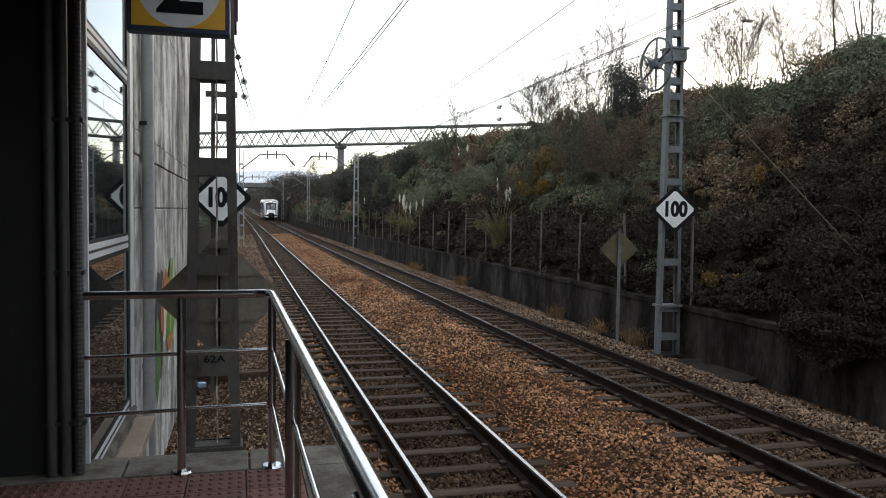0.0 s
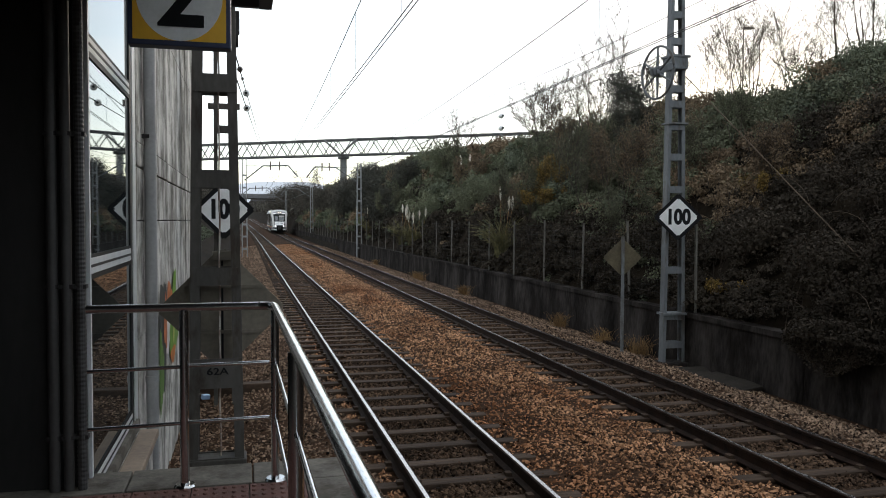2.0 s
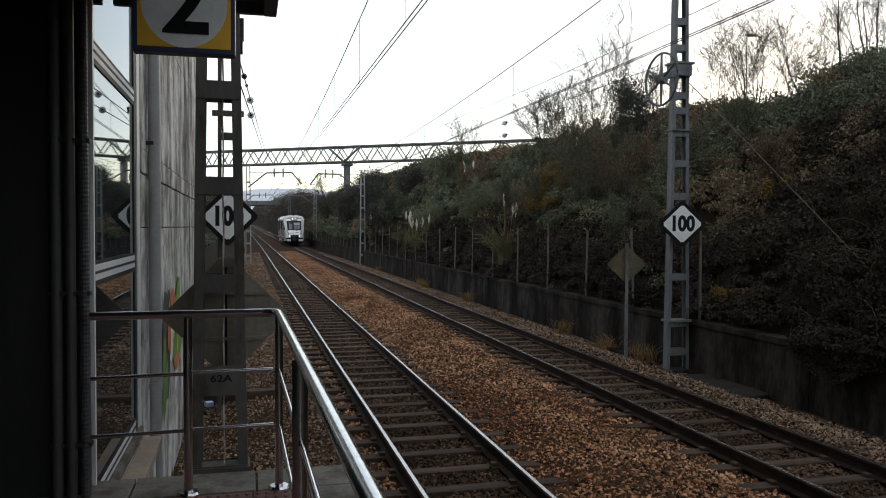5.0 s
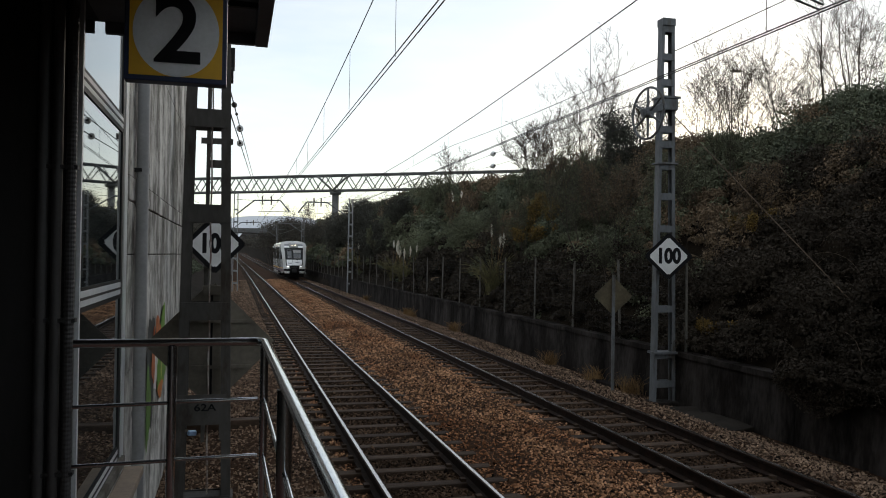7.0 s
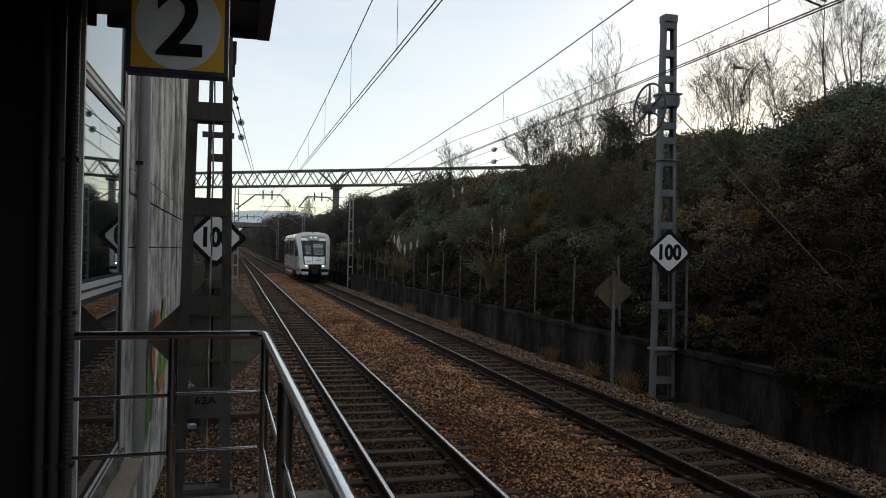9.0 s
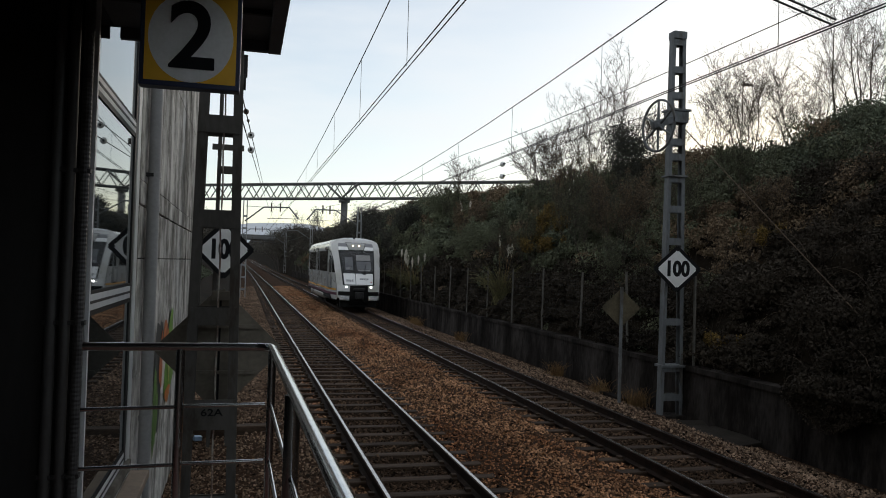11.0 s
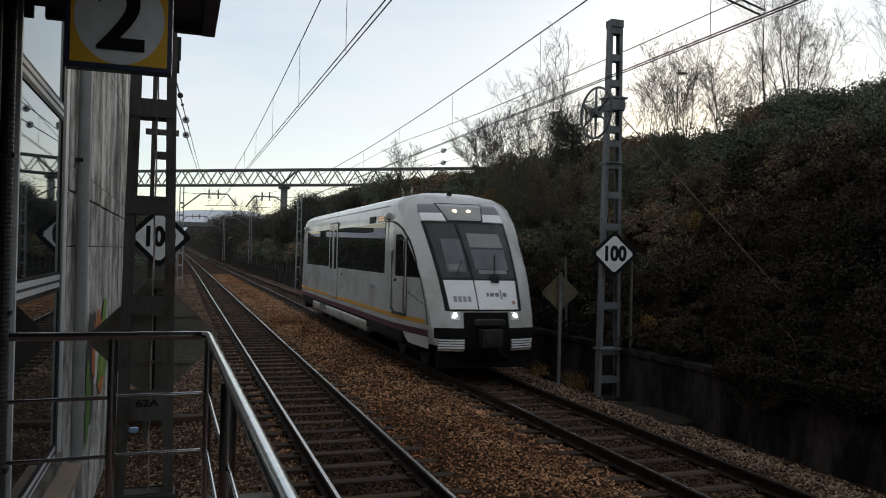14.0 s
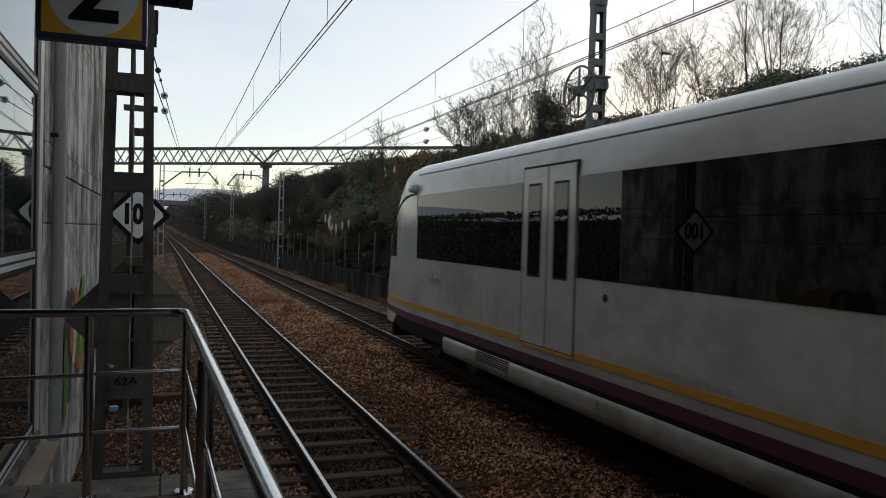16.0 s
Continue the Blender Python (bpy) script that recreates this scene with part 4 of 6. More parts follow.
# ---- glazed building beside the platform ----
def building():
    X = -0.82
    w = tagged(empty("window_1"), "white aluminium curtain window with reflective dark glass", "window", kind="structure")
    for z0, z1 in ((0.86, 2.01), (2.1, 3.24), (3.32, 4.6)):
        part("pane", B(X - 0.02, X - 0.012, 4.74, 6.33, z0, z1), M_GLASS, w, "reflective dark glass pane")
    for z0, z1 in ((0.78, 0.86), (2.01, 2.1), (3.24, 3.32)):
        fr = part("window_frame", B(X - 0.07, X - 0.002, 4.74, 6.32, z0, z1, 0.003), M_ALU, w)
        part("gasket", B(X - 0.011, X - 0.004, 4.74, 6.31, z1, z1 + 0.02), M_RUB, fr)
        part("gasket", B(X - 0.011, X - 0.004, 4.74, 6.31, z0 - 0.03, z0), M_RUB, fr)
        part("gasket", B(X - 0.01, X + 0.0005, 4.74, 6.31, (z0 + z1) / 2 - 0.008, (z0 + z1) / 2 + 0.008), M_DARKSTEEL, fr)
    part("window_frame", B(X - 0.07, X - 0.002, 4.716, 4.738, 0.6, 4.6, 0.003), M_ALU, w)
    part("window_frame", B(X - 0.07, X - 0.004, 6.33, 6.42, 0.6, 4.6, 0.004), M_DARKSTEEL, w)
    part("window_frame", B(X - 0.07, X + 0.004, 6.425, 6.53, 0.6, 4.6, 0.004), M_ALU, w)
    part("window_frame", B(X - 0.07, X - 0.005, 6.54, 6.66, 0.6, 4.6, 0.004), M_ALU, w)
    part("window_sill", B(X - 0.06, X + 0.03, 4.79, 6.5, 0.70, 0.775, 0.01), M_PLAT, w)
    pl = part("ledge", B(X + 0.03, X + 0.17, 4.8, 6.45, 0.64, 0.70, 0.01), mat("ledge_plank", (0.33, 0.25, 0.18), (0.22, 0.17, 0.13), 3, 0.85, bump=0.2), None)
    tagged(pl, "brownish concrete ledge along the foot of the window", "ledge", kind="structure")
    lw = part("wall_below_window", B(X - 0.3, X + 0.1, 4.8, 6.66, -0.45, 0.638), M_CONC)
    tagged(lw, "stained grey concrete plinth below the window", "wall", kind="structure")
    cw = tagged(empty("wall_concrete"), "tall streaked grey concrete wall with a patch of graffiti", "wall", kind="structure")
    for i, (y0, y1) in enumerate(((6.67, 9.3), (9.308, 12.0), (12.008, 14.72))):
        for z0, z1 in ((-0.5, 1.35), (1.357, 2.3), (2.307, 2.73), (2.742, 2.93), (2.937, 4.3), (4.307, 6.5), (6.507, 9.4)):
            part("concrete_panel", B(X - 0.4, X - 0.006 * ((i + int(z1)) % 2) + (0.007 if 2.73 < z0 < 2.8 else 0), y0, y1, z0, z1, 0.01), M_CONC, cw)
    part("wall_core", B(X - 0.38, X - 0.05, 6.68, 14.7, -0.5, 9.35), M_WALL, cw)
    # Unseen block above the canopy, put in to darken the train side.
    up = part("shade_wall_upper", B(-3.35, X - 0.03, -14.0, 6.66, 4.62, 9.4, 0.02), M_CONC)
    tagged(up, "plain upper wall above the canopy, unseen and added to block skylight", "wall", kind="structure")
    # spray paint: bands along the wall, each a wavy upright shape
    g = ((7.75, 8.35, 0.62, 1.72, (0.02, 0.022, 0.02)), (8.2, 8.6, 0.86, 1.36, (0.75, 0.7, 0.66)), (8.3, 8.75, 1.28, 1.62, (0.5, 0.14, 0.03)), (8.5, 9.3, 0.72, 1.4, (0.14, 0.3, 0.02)), (8.05, 8.3, 0.95, 1.5, (0.5, 0.14, 0.04)), (8.8, 9.15, 1.3, 1.72, (0.16, 0.32, 0.03)), (8.55, 9.0, 0.68, 0.86, (0.55, 0.18, 0.03)), (8.75, 8.95, 0.9, 1.32, (0.45, 0.5, 0.12)), (7.6, 7.95, 0.4, 1.2, (0.1, 0.2, 0.03)))
    for k, (y0, y1, z0, z1, c) in enumerate(g):
        bm = bmesh.new()
        rr = random.Random(k)
        ring = []
        for j in range(28):
            a = 2 * math.pi * j / 28
            q = 1 + 0.16 * math.sin(3 * a + k) + 0.1 * rr.uniform(-1, 1)
            ring.append(bm.verts.new((X + 0.003 + 0.0015 * k, 8.05 + 1.35 * ((y0 + y1) / 2 - 7.6 + (y1 - y0) / 2 * math.cos(a) * q), (z0 + z1) / 2 + (z1 - z0) / 2 * math.sin(a) * q)))
        bm.faces.new(ring)
        part("graffiti_patch", bm, mat("graffiti_paint", c, tuple(v * 0.6 for v in c), 5, 0.7), cw, "faded spray paint")
    dp = tagged(empty("downpipe"), "round grey downpipe with bracket rings on the concrete wall", "pipe")
    smooth(part("pipe", cyl(bmesh.new(), (-0.76, 7.06, -0.3), (-0.76, 7.06, 6.0), 0.05, 0.05, 22), M_PVC, dp), 60)
    for z in (2.98, 2.7, 0.95, 4.6):
        smooth(part("pipe_joint", cyl(bmesh.new(), (-0.76, 7.06, z), (-0.76, 7.06, z + 0.05), 0.056, 0.056, 22), M_PVC, dp), 60)
    for z in (2.99,):
        part("bracket", B(-0.83, -0.76, 7.0, 7.03, z, z + 0.03), M_DARKSTEEL, dp)
    # end wall under the canopy with conduits
    ew = part("wall_end", B(-3.2, -0.85, 4.56, 4.71, PZ, 3.74), M_BLACK)
    tagged(ew, "dark clad end wall below the canopy", "wall", kind="structure")
    for x, rr in ((-0.975, 0.028), (-0.905, 0.026), (-0.838, 0.026)):
        bm = bmesh.new()
        if x > -0.85:
            rows = []
            for k in range(240):
                q = rr * (1.03 if k % 2 else 0.93)
                rows.append([bm.verts.new((x + q * math.cos(math.pi * j / 6), 4.52 + q * math.sin(math.pi * j / 6), PZ + 2.86 * k / 239)) for j in range(12)])
            for a, b in zip(rows, rows[1:]):
                for j in range(12):
                    bm.faces.new((a[j], a[(j + 1) % 12], b[(j + 1) % 12], b[j]))
        else:
            cyl(bm, (x, 4.52, PZ), (x, 4.52, 3.74), rr, rr, 14)
        c = smooth(part("conduit", bm, M_CONDUIT), 60 if x < -0.85 else 10)
        tagged(c, "dark vertical cable conduit fixed to the end wall", "pipe", group="conduits at the window")
        for z in (1.15, 1.95, 2.75):
            part("clip", B(x - rr - 0.006, x + rr + 0.006, 4.50, 4.556, z, z + 0.022), M_DARKSTEEL, c)
    part_trim = part("trim", B(-0.842, -0.822, 4.700, 4.712, PZ, 3.74), M_ALU)
    tagged(part_trim, "light metal corner trim beside the conduits", "trim", kind="structure")
    # Two walls out of view, added to keep light off the platform.
    bw = part("shade_wall_back", B(-3.35, -3.2, -14, 4.71, PZ - 1.3, 4.6), M_BLACK)
    tagged(bw, "plain unseen wall added beside the platform to block light", "wall", kind="structure")
    rw = part("shade_wall_rear", B(-3.2, -0.3, -14.2, -14.0, PZ - 1.3, 4.6), M_BLACK)
    tagged(rw, "plain unseen wall added behind the platform to block light", "wall", kind="structure")


building()


def canopy():
    c = tagged(empty("ceiling"), "dark sheet metal canopy over the platform end", "canopy", kind="structure")
    # The rear end is unseen; its length only sets how much light enters.
    part("canopy_deck", B(-3.35, 0.165, -7.5, 5.27, 3.74, 3.86, 0.0), M_CANOPY, c)
    part("canopy_edge", B(0.10, 0.181, -7.5, 5.305, 3.668, 3.9, 0.006), M_CANOPY, c)
    part("canopy_edge", B(-0.80, 0.10, 5.25, 5.302, 3.67, 3.9, 0.006), M_CANOPY, c)
    part("canopy_seam", B(-0.10, -0.07, -7.5, 5.25, 3.70, 3.74), M_DARKSTEEL, c)
    part("canopy_seam", B(-0.8, 0.1, 4.6, 4.63, 3.71, 3.74), M_DARKSTEEL, c)


canopy()


def platform_sign():
    s = tagged(empty("platform_sign"), "yellow hanging platform sign with black 2 on white disc", "sign")
    Y = 3.9
    x0, x1, z0, z1 = -0.512, -0.055, 3.118, 3.585
    cx = (x0 + x1) / 2
    part("sign_frame", B(x0, x1, Y, Y + 0.09, z0, z1, 0.006), M_BLUE, s, "dark blue sign case")
    part("sign_face", B(x0 + 0.022, x1 - 0.022, Y - 0.004, Y + 0.002, z0 + 0.024, z1 - 0.02), M_YELLOW, s, "yellow face")
    bm = bmesh.new()
    cyl(bm, (cx, Y - 0.006, 3.36), (cx, Y - 0.003, 3.36), 0.192, 0.192, 48)
    for v in bm.verts:
        v.co.z = 3.352 + (v.co.z - 3.36) * 1.1
    part("disc", bm, M_SIGNW, s, "white oval disc")
    me = text_mesh("numeral", "2", 0.44, M_SIGNB, 0.002, 0.008)
    d = part("numeral", me, M_SIGNB, s, "black numeral 2")
    d.matrix_basis = pose(cx + 0.005, Y - 0.009, 3.345, 90, 0, 0)
    for x in (x0 + 0.1, x1 - 0.1):
        part("hanger", cyl(bmesh.new(), (x, Y + 0.045, z1), (x, Y + 0.045, 3.745), 0.012, 0.012, 10), M_DARKSTEEL, s)


platform_sign()


# ---- catenary masts ----
def lattice_mast(name, label, x, y, z0, z1, w0, w1, depth, leg, battens, bh, steel=None):
    t = tagged(empty(name), label, "catenary mast", group="catenary masts")
    H = z1 - z0
    def half(z):
        return (w0 + (w1 - w0) * (z - z0) / H) / 2
    for s in (-1, 1):
        bm = bmesh.new()
        lo, hi = half(z0), half(z1)
        rows = []
        for z, h in ((z0, lo), (z1, hi)):
            prof = [(h, -depth / 2), (h, depth / 2), (h - leg, depth / 2), (h - leg, depth / 2 - 0.012), (h - 0.014, depth / 2 - 0.012), (h - 0.014, -depth / 2 + 0.012), (h - leg, -depth / 2 + 0.012), (h - leg, -depth / 2)]
            rows.append([bm.verts.new((x + s * a, y + b, z)) for a, b in prof])
        a, b = rows
        for i in range(8):
            bm.faces.new((a[i], a[(i + 1) % 8], b[(i + 1) % 8], b[i]))
        bm.faces.new(a)
        bm.faces.new(b)
        part("leg", bm, steel or M_STEEL, t)
    for z in battens:
        h = half(z)
        for s in (-1, 1):
            part("batten", B(x - h + 0.004, x + h - 0.004, y + s * depth / 2 - 0.004 if s > 0 else y - depth / 2 - 0.008, y + depth / 2 + 0.008 if s > 0 else y - depth / 2 + 0.004, z - bh / 2, z + bh / 2), steel or M_STEEL, t)
    return t, half


def diamond(name, label, x, y, z, d, face=True, text=None, back=M_SIGNBACK, front=True):
    """A square board on its point; d is its diagonal. It faces -y if front."""
    s = tagged(empty(name), label, "sign")
    def board(r, y0, y1, m, nm, lab=""):
        bm = bmesh.new()
        a = [bm.verts.new((x + p * r, y0, z + q * r)) for p, q in ((1, 0), (0, 1), (-1, 0), (0, -1))]
        b = [bm.verts.new((x + p * r, y1, z + q * r)) for p, q in ((1, 0), (0, 1), (-1, 0), (0, -1))]
        for i in range(4):
            bm.faces.new((a[i], a[(i + 1) % 4], b[(i + 1) % 4], b[i]))
        bm.faces.new(a)
        bm.faces.new(b)
        bmesh.ops.bevel(bm, geom=[e for e in bm.edges if abs(e.verts[0].co.y - e.verts[1].co.y) > 1e-4], offset=d * 0.03, segments=3, affect="EDGES")
        return part(nm, bm, m, s, lab)
    if text:
        board(d / 2, y, y + 0.02, M_SIGNB, "board", "black border board")
        board(d / 2 - 0.085, y - 0.004, y, M_SIGNW, "face", "white face")
        me = text_mesh("lettering", text, d * 0.47, M_SIGNB, 0.002, 0.02)
        o = part("lettering", me, M_SIGNB, s, "black numerals")
        o.matrix_basis = pose(x, y - 0.006, z - 0.005, 90, 0, 0) @ Matrix.Diagonal((0.7, 0.9, 1, 1))
    else:
        board(d / 2, y, y + 0.012, back, "board")
        for q in ((-0.18, 0.18) if d > 0.9 else ()):
            part("stiffener", B(x - 0.3 * d, x + 0.3 * d, y - 0.02, y, z + q * d - 0.015, z + q * d + 0.015), back, s)
    return s


def mast_62():
    x, y = -0.226, 6.7
    t, half = lattice_mast("catenary_mast", "dark steel lattice catenary mast with stencilled 62A", x, y, -0.4, 7.8, 0.455, 0.22, 0.21, 0.074, [0.32, 1.05, 1.86, 2.64, 3.4, 4.14, 4.86, 5.56, 6.26, 6.95, 7.62], 0.142, M_MAST)
    me = text_mesh("mast_number", "62A", 0.078, M_SIGNB, 0.002, 0.0012)
    o = part("mast_number", me, M_SIGNB, t, "stencilled black 62A")
    o.matrix_basis = pose(-0.2145, y - 0.121, 1.097, 90, 0, 0) @ Matrix.Diagonal((1.3, 1.0, 1, 1))
    part("base_plate", B(x - 0.235, x + 0.235, y - 0.125, y + 0.125, -0.45, 0.38, 0.01), M_MAST, t)
    part("sticker", B(-0.36, -0.338, y - 0.128, y - 0.1255, 0.915, 0.935), M_SIGNBACK, t, "small pale sticker")
    part("number_backing", B(x - 0.2, x + 0.2, y - 0.115, y - 0.107, 0.96, 1.2), M_MAST, t)
    rod = [(x + 0.03 + 0.004 * (-1) ** i, y, -0.1 + 0.3 * i) for i in range(26)]
    part("earth_cable", tube(bmesh.new(), rod, 0.0075, 5), M_ROPE, t, "pale hanging earth cable")
    d = diamond("diamond_sign", "large grey diamond board seen from its plain back", -0.185, 7.0, 1.556, 1.075)
    d["group"] = "diamond signs"
    part("seam", B(-0.194, -0.176, 6.985, 6.999, 1.05, 2.05), M_SIGNB, d)
    part("fixing_plate", B(-0.26, -0.11, 6.96, 6.998, 1.97, 2.05, 0.005), M_SIGNBACK, d)
    t2, _ = lattice_mast("catenary_mast", "narrow steel lattice mast carrying a speed sign", -0.285, 11.8, -0.4, 8.2, 0.3, 0.22, 0.2, 0.05, [0.3 + 0.66 * i for i in range(12)], 0.09, M_MAST)
    part("cross_arm", B(-0.49, -0.055, 11.66, 11.7, 3.87, 3.95), M_MAST, t2)
    s = diamond("speed_sign", "white diamond speed sign with black border reading 100", -0.277, 11.5, 2.455, 0.85, text="100")
    s["group"] = "diamond signs"
    part("bracket", B(-0.35, -0.2, 11.52, 11.7, 2.4, 2.48), M_MAST, s)


mast_62()


def mast_right():
    x, y = 7.735, 13.3
    lows = [0.02, 0.55, 1.41, 2.2, 2.9, 3.5]
    ups = [4.06, 4.47, 4.75, 5.2, 5.62, 6.1, 6.62]
    t, half = lattice_mast("catenary_mast", "grey steel lattice catenary mast with tension wheel", x, y, -0.35, 6.8, 0.46, 0.26, 0.15, 0.062, lows + ups, 0.125)
    part("flange", B(x - 0.24, x + 0.24, y - 0.15, y + 0.15, 0.58, 0.62), M_STEEL, t)
    part("flange", B(x - 0.2, x + 0.2, y - 0.14, y + 0.14, 4.1, 4.13), M_STEEL, t)
    part("cap", B(x - 0.133, x + 0.133, y - 0.11, y + 0.11, 6.68, 6.82, 0.01), M_STEEL, t)
    part("foot", B(x - 0.26, x + 0.26, y - 0.2, y + 0.2, -0.6, -0.3, 0.02), M_WALL, t)
    part("clamp", B(x - 0.18, x + 0.18, y - 0.15, y + 0.15, 5.1, 5.32, 0.02), M_STEEL, t)
    part("clamp_flange", B(x - 0.2, x + 0.22, y - 0.17, y + 0.17, 5.32, 5.36), M_STEEL, t)
    w = part("tension_arm", box(bmesh.new(), -0.5, 0.0, -0.06, 0.06, -0.07, 0.07, 0.02), M_STEEL, t, "steel arm of the tension wheel")
    w.matrix_basis = pose(x - 0.08, y - 0.12, 5.17, 0, -18, 0)
    bm = bmesh.new()
    R, c = 0.47, Vector((x - 0.42, y - 0.1, 5.02))
    ring = [c + Vector((-R * math.cos(a) * 0.12, R * math.cos(a), R * math.sin(a))) for a in [2 * math.pi * k / 40 for k in range(41)]]
    tube(bm, ring, 0.024, 8)
    wheel = smooth(part("tension_wheel", bm, M_STEEL, t, "spoked cast tensioning wheel"), 60)
    sp = []
    for k in range(6):
        a = math.pi / 6 + math.pi * k / 3
        e = c + Vector((-R * math.cos(a) * 0.12, R * math.cos(a), R * math.sin(a)))
        sp.append((*c, *e, 0.03, 0.018))
    part("spokes", sticks("spokes", sp, M_STEEL, 6), M_STEEL, wheel)
    bm = bmesh.new()
    n = Vector((1, 0.12, 0)).normalized()
    cyl(bm, c - n * 0.08, c + n * 0.08, 0.09, 0.09, 18)
    part("hub", bm, M_STEEL, wheel)
    s = diamond("speed_sign", "white diamond speed sign with black border reading 100", 7.69, 13.1, 2.39, 0.88, text="100")
    s["group"] = "diamond signs"
    part("bracket", B(7.6, 7.8, 13.12, 13.2, 2.35, 2.45), M_STEEL, s)
    s.matrix_basis = Matrix.Translation((7.69, 13.06, 0)) @ Matrix.Rotation(radians(-22), 4, "Z") @ Matrix.Translation((-7.69, -13.1, 0))
    d = diamond("diamond_sign", "mossy grey diamond sign board seen from its back", 7.0, 13.9, 1.62, 0.74, back=M_YBACK)
    d["group"] = "diamond signs"
    part("post", B(6.972, 7.03, 13.8, 13.86, -0.45, 2.02, 0.008), M_STEEL, d, "grey steel sign post")
    d.matrix_basis = Matrix.Translation((7.02, 13.87, 0)) @ Matrix.Rotation(radians(-20), 4, "Z") @ Matrix.Translation((-7.02, -13.87, 0))
    part("guy", sticks("guy", [(x + 0.15, y, 5.05, 9.4, 8.53, 0.3, 0.01, 0.01)], M_CANE, 6), M_CANE, t, "anchor guy wire")


mast_right()


def slabs():
    for x0, x1, y0, y1, z, rz in ((-0.35, 0.35, -0.55, 0.55, -0.32, 12), (-0.25, 0.25, -0.4, 0.4, -0.33, -20)):
        sl = part("concrete_slab", B(x0, x1, y0, y1, -0.04, 0.03, 0.015), M_SLAB)
        sl.matrix_basis = pose(7.62, 11.4 if x0 < -0.3 else 12.3, z, 2, -3, rz)
        tagged(sl, "flat grey concrete cover slab beside the wall", "slab", group="cover slabs")
    old = part("disused_sleeper", B(-0.62, 0.75, -0.11, 0.11, -0.06, 0.1, 0.02), M_SLEEPER)
    old.matrix_basis = pose(-0.1, 12.4, -0.27, 0, 0, 4)
    tagged(old, "dark disused timber sleeper lying behind the mast", "sleeper")
    lit = part("litter", B(-0.06, 0.06, -0.03, 0.04, 0.0, 0.07, 0.015), M_LITTER)
    lit.matrix_basis = pose(-0.56, 11.85, -0.27, 10, 5, 30)
    tagged(lit, "crumpled pale blue plastic scrap on the stones", "litter")
    rk = part("rubble_block", B(-0.12, 0.12, -0.4, 0.4, -0.05, 0.06, 0.03), M_WALL)
    rk.matrix_basis = pose(7.55, 15.2, -0.3, 3, 2, 8)
    tagged(rk, "dark broken concrete block lying at the wall foot", "rubble")


slabs()


def far_masts():
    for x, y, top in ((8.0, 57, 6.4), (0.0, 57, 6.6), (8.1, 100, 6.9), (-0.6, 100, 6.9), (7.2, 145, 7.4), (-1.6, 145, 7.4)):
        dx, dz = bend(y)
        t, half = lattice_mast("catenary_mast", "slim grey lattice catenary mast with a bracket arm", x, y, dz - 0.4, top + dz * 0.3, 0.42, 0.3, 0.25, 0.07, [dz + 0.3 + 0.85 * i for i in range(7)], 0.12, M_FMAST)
        left = x < 3
        tx = (TRACK_X[0] if left else TRACK_X[1]) + dx
        s = 1 if left else -1
        z = 6.08 + dz
        p = [(x, y, 5.05 + dz), (x + s * 1.25, y, z), (tx + s * 1.0, y, z + 0.05), (tx + s * 1.65, y, 5.35 + dz)] if left else [(x - 0.2, y, 5.1 + dz), (x - 1.7, y, z), (x - 3.15, y, z), (x - 3.75, y, 5.3 + dz)]
        segs = [(*a, *b, 0.05, 0.05) for a, b in zip(p, p[1:])]
        segs += [(x, y, 6.1 + dz, p[1][0], y, z, 0.015, 0.015), (p[3][0], y, p[3][2], tx - s * 0.5, y, 5.3 + dz, 0.02, 0.02)]
        part("bracket_arm", sticks("bracket_arm", segs, M_STEEL, 6), M_STEEL, t, "bent tubular bracket arm")
        for k in (0.3, 0.65):
            xx = p[1][0] + (p[2][0] - p[1][0]) * k
            part("insulator", cyl(bmesh.new(), (xx, y, z - 0.3), (xx, y, z + 0.32), 0.05, 0.05, 8), M_INSUL, t)


far_masts()


def gantry():
    t = tagged(empty("gantry"), "long grey steel lattice girder crossing above the tracks", "gantry")
    zb, zt = 8.68, 10.16
    p0, ux, uy = (-10.8, 92.28), 0.823, -0.568
    def at(d, side):
        return p0[0] + ux * d + 0.682 * side, p0[1] + uy * d + 0.988 * side
    for side in (-0.45, 0.45):
        for z in (zb, zt):
            a, b = at(0, side), at(74.4, side)
            part("chord", sticks("chord", [(*a, z, *b, z, 0.12, 0.12)], M_GANTRY, 4), M_GANTRY, t)
        di = []
        for k in range(72):
            a, b = at(1.032 * k, side), at(1.032 * (k + 1), side)
            di.append((*a, zb if k % 2 == 0 else zt, *b, zt if k % 2 == 0 else zb, 0.06, 0.06))
        part("lattice_face", sticks("lattice_face", di, M_GANTRY, 4), M_GANTRY, t)
    for d in (24.6, 42.5, 4.8):
        c = at(d, 0)
        g = hill_z(*c) - 0.4
        part("column", sticks("column", [(*c, g, *c, 8.36, 0.42, 0.42)], M_GANTRY, 4), M_GANTRY, t)
        part("column_head", sticks("column_head", [(*c, 8.3, *c, 8.66, 0.72, 0.72)], M_GANTRY, 4), M_GANTRY, t)
        for q in (-1.8, 1.8):
            a, b = at(d, -0.52), at(d + q, -0.52)
            part("knee", sticks("knee", [(*a, 8.66, *b, 10.16, 0.12, 0.12)], M_GANTRY, 4), M_GANTRY, t)
    br = part("road_bridge", B(-30, 6.0, 163, 171, 6.6, 7.5, 0.0), M_GANTRY)
    tagged(br, "distant dark flat road bridge over the line", "bridge")


gantry()


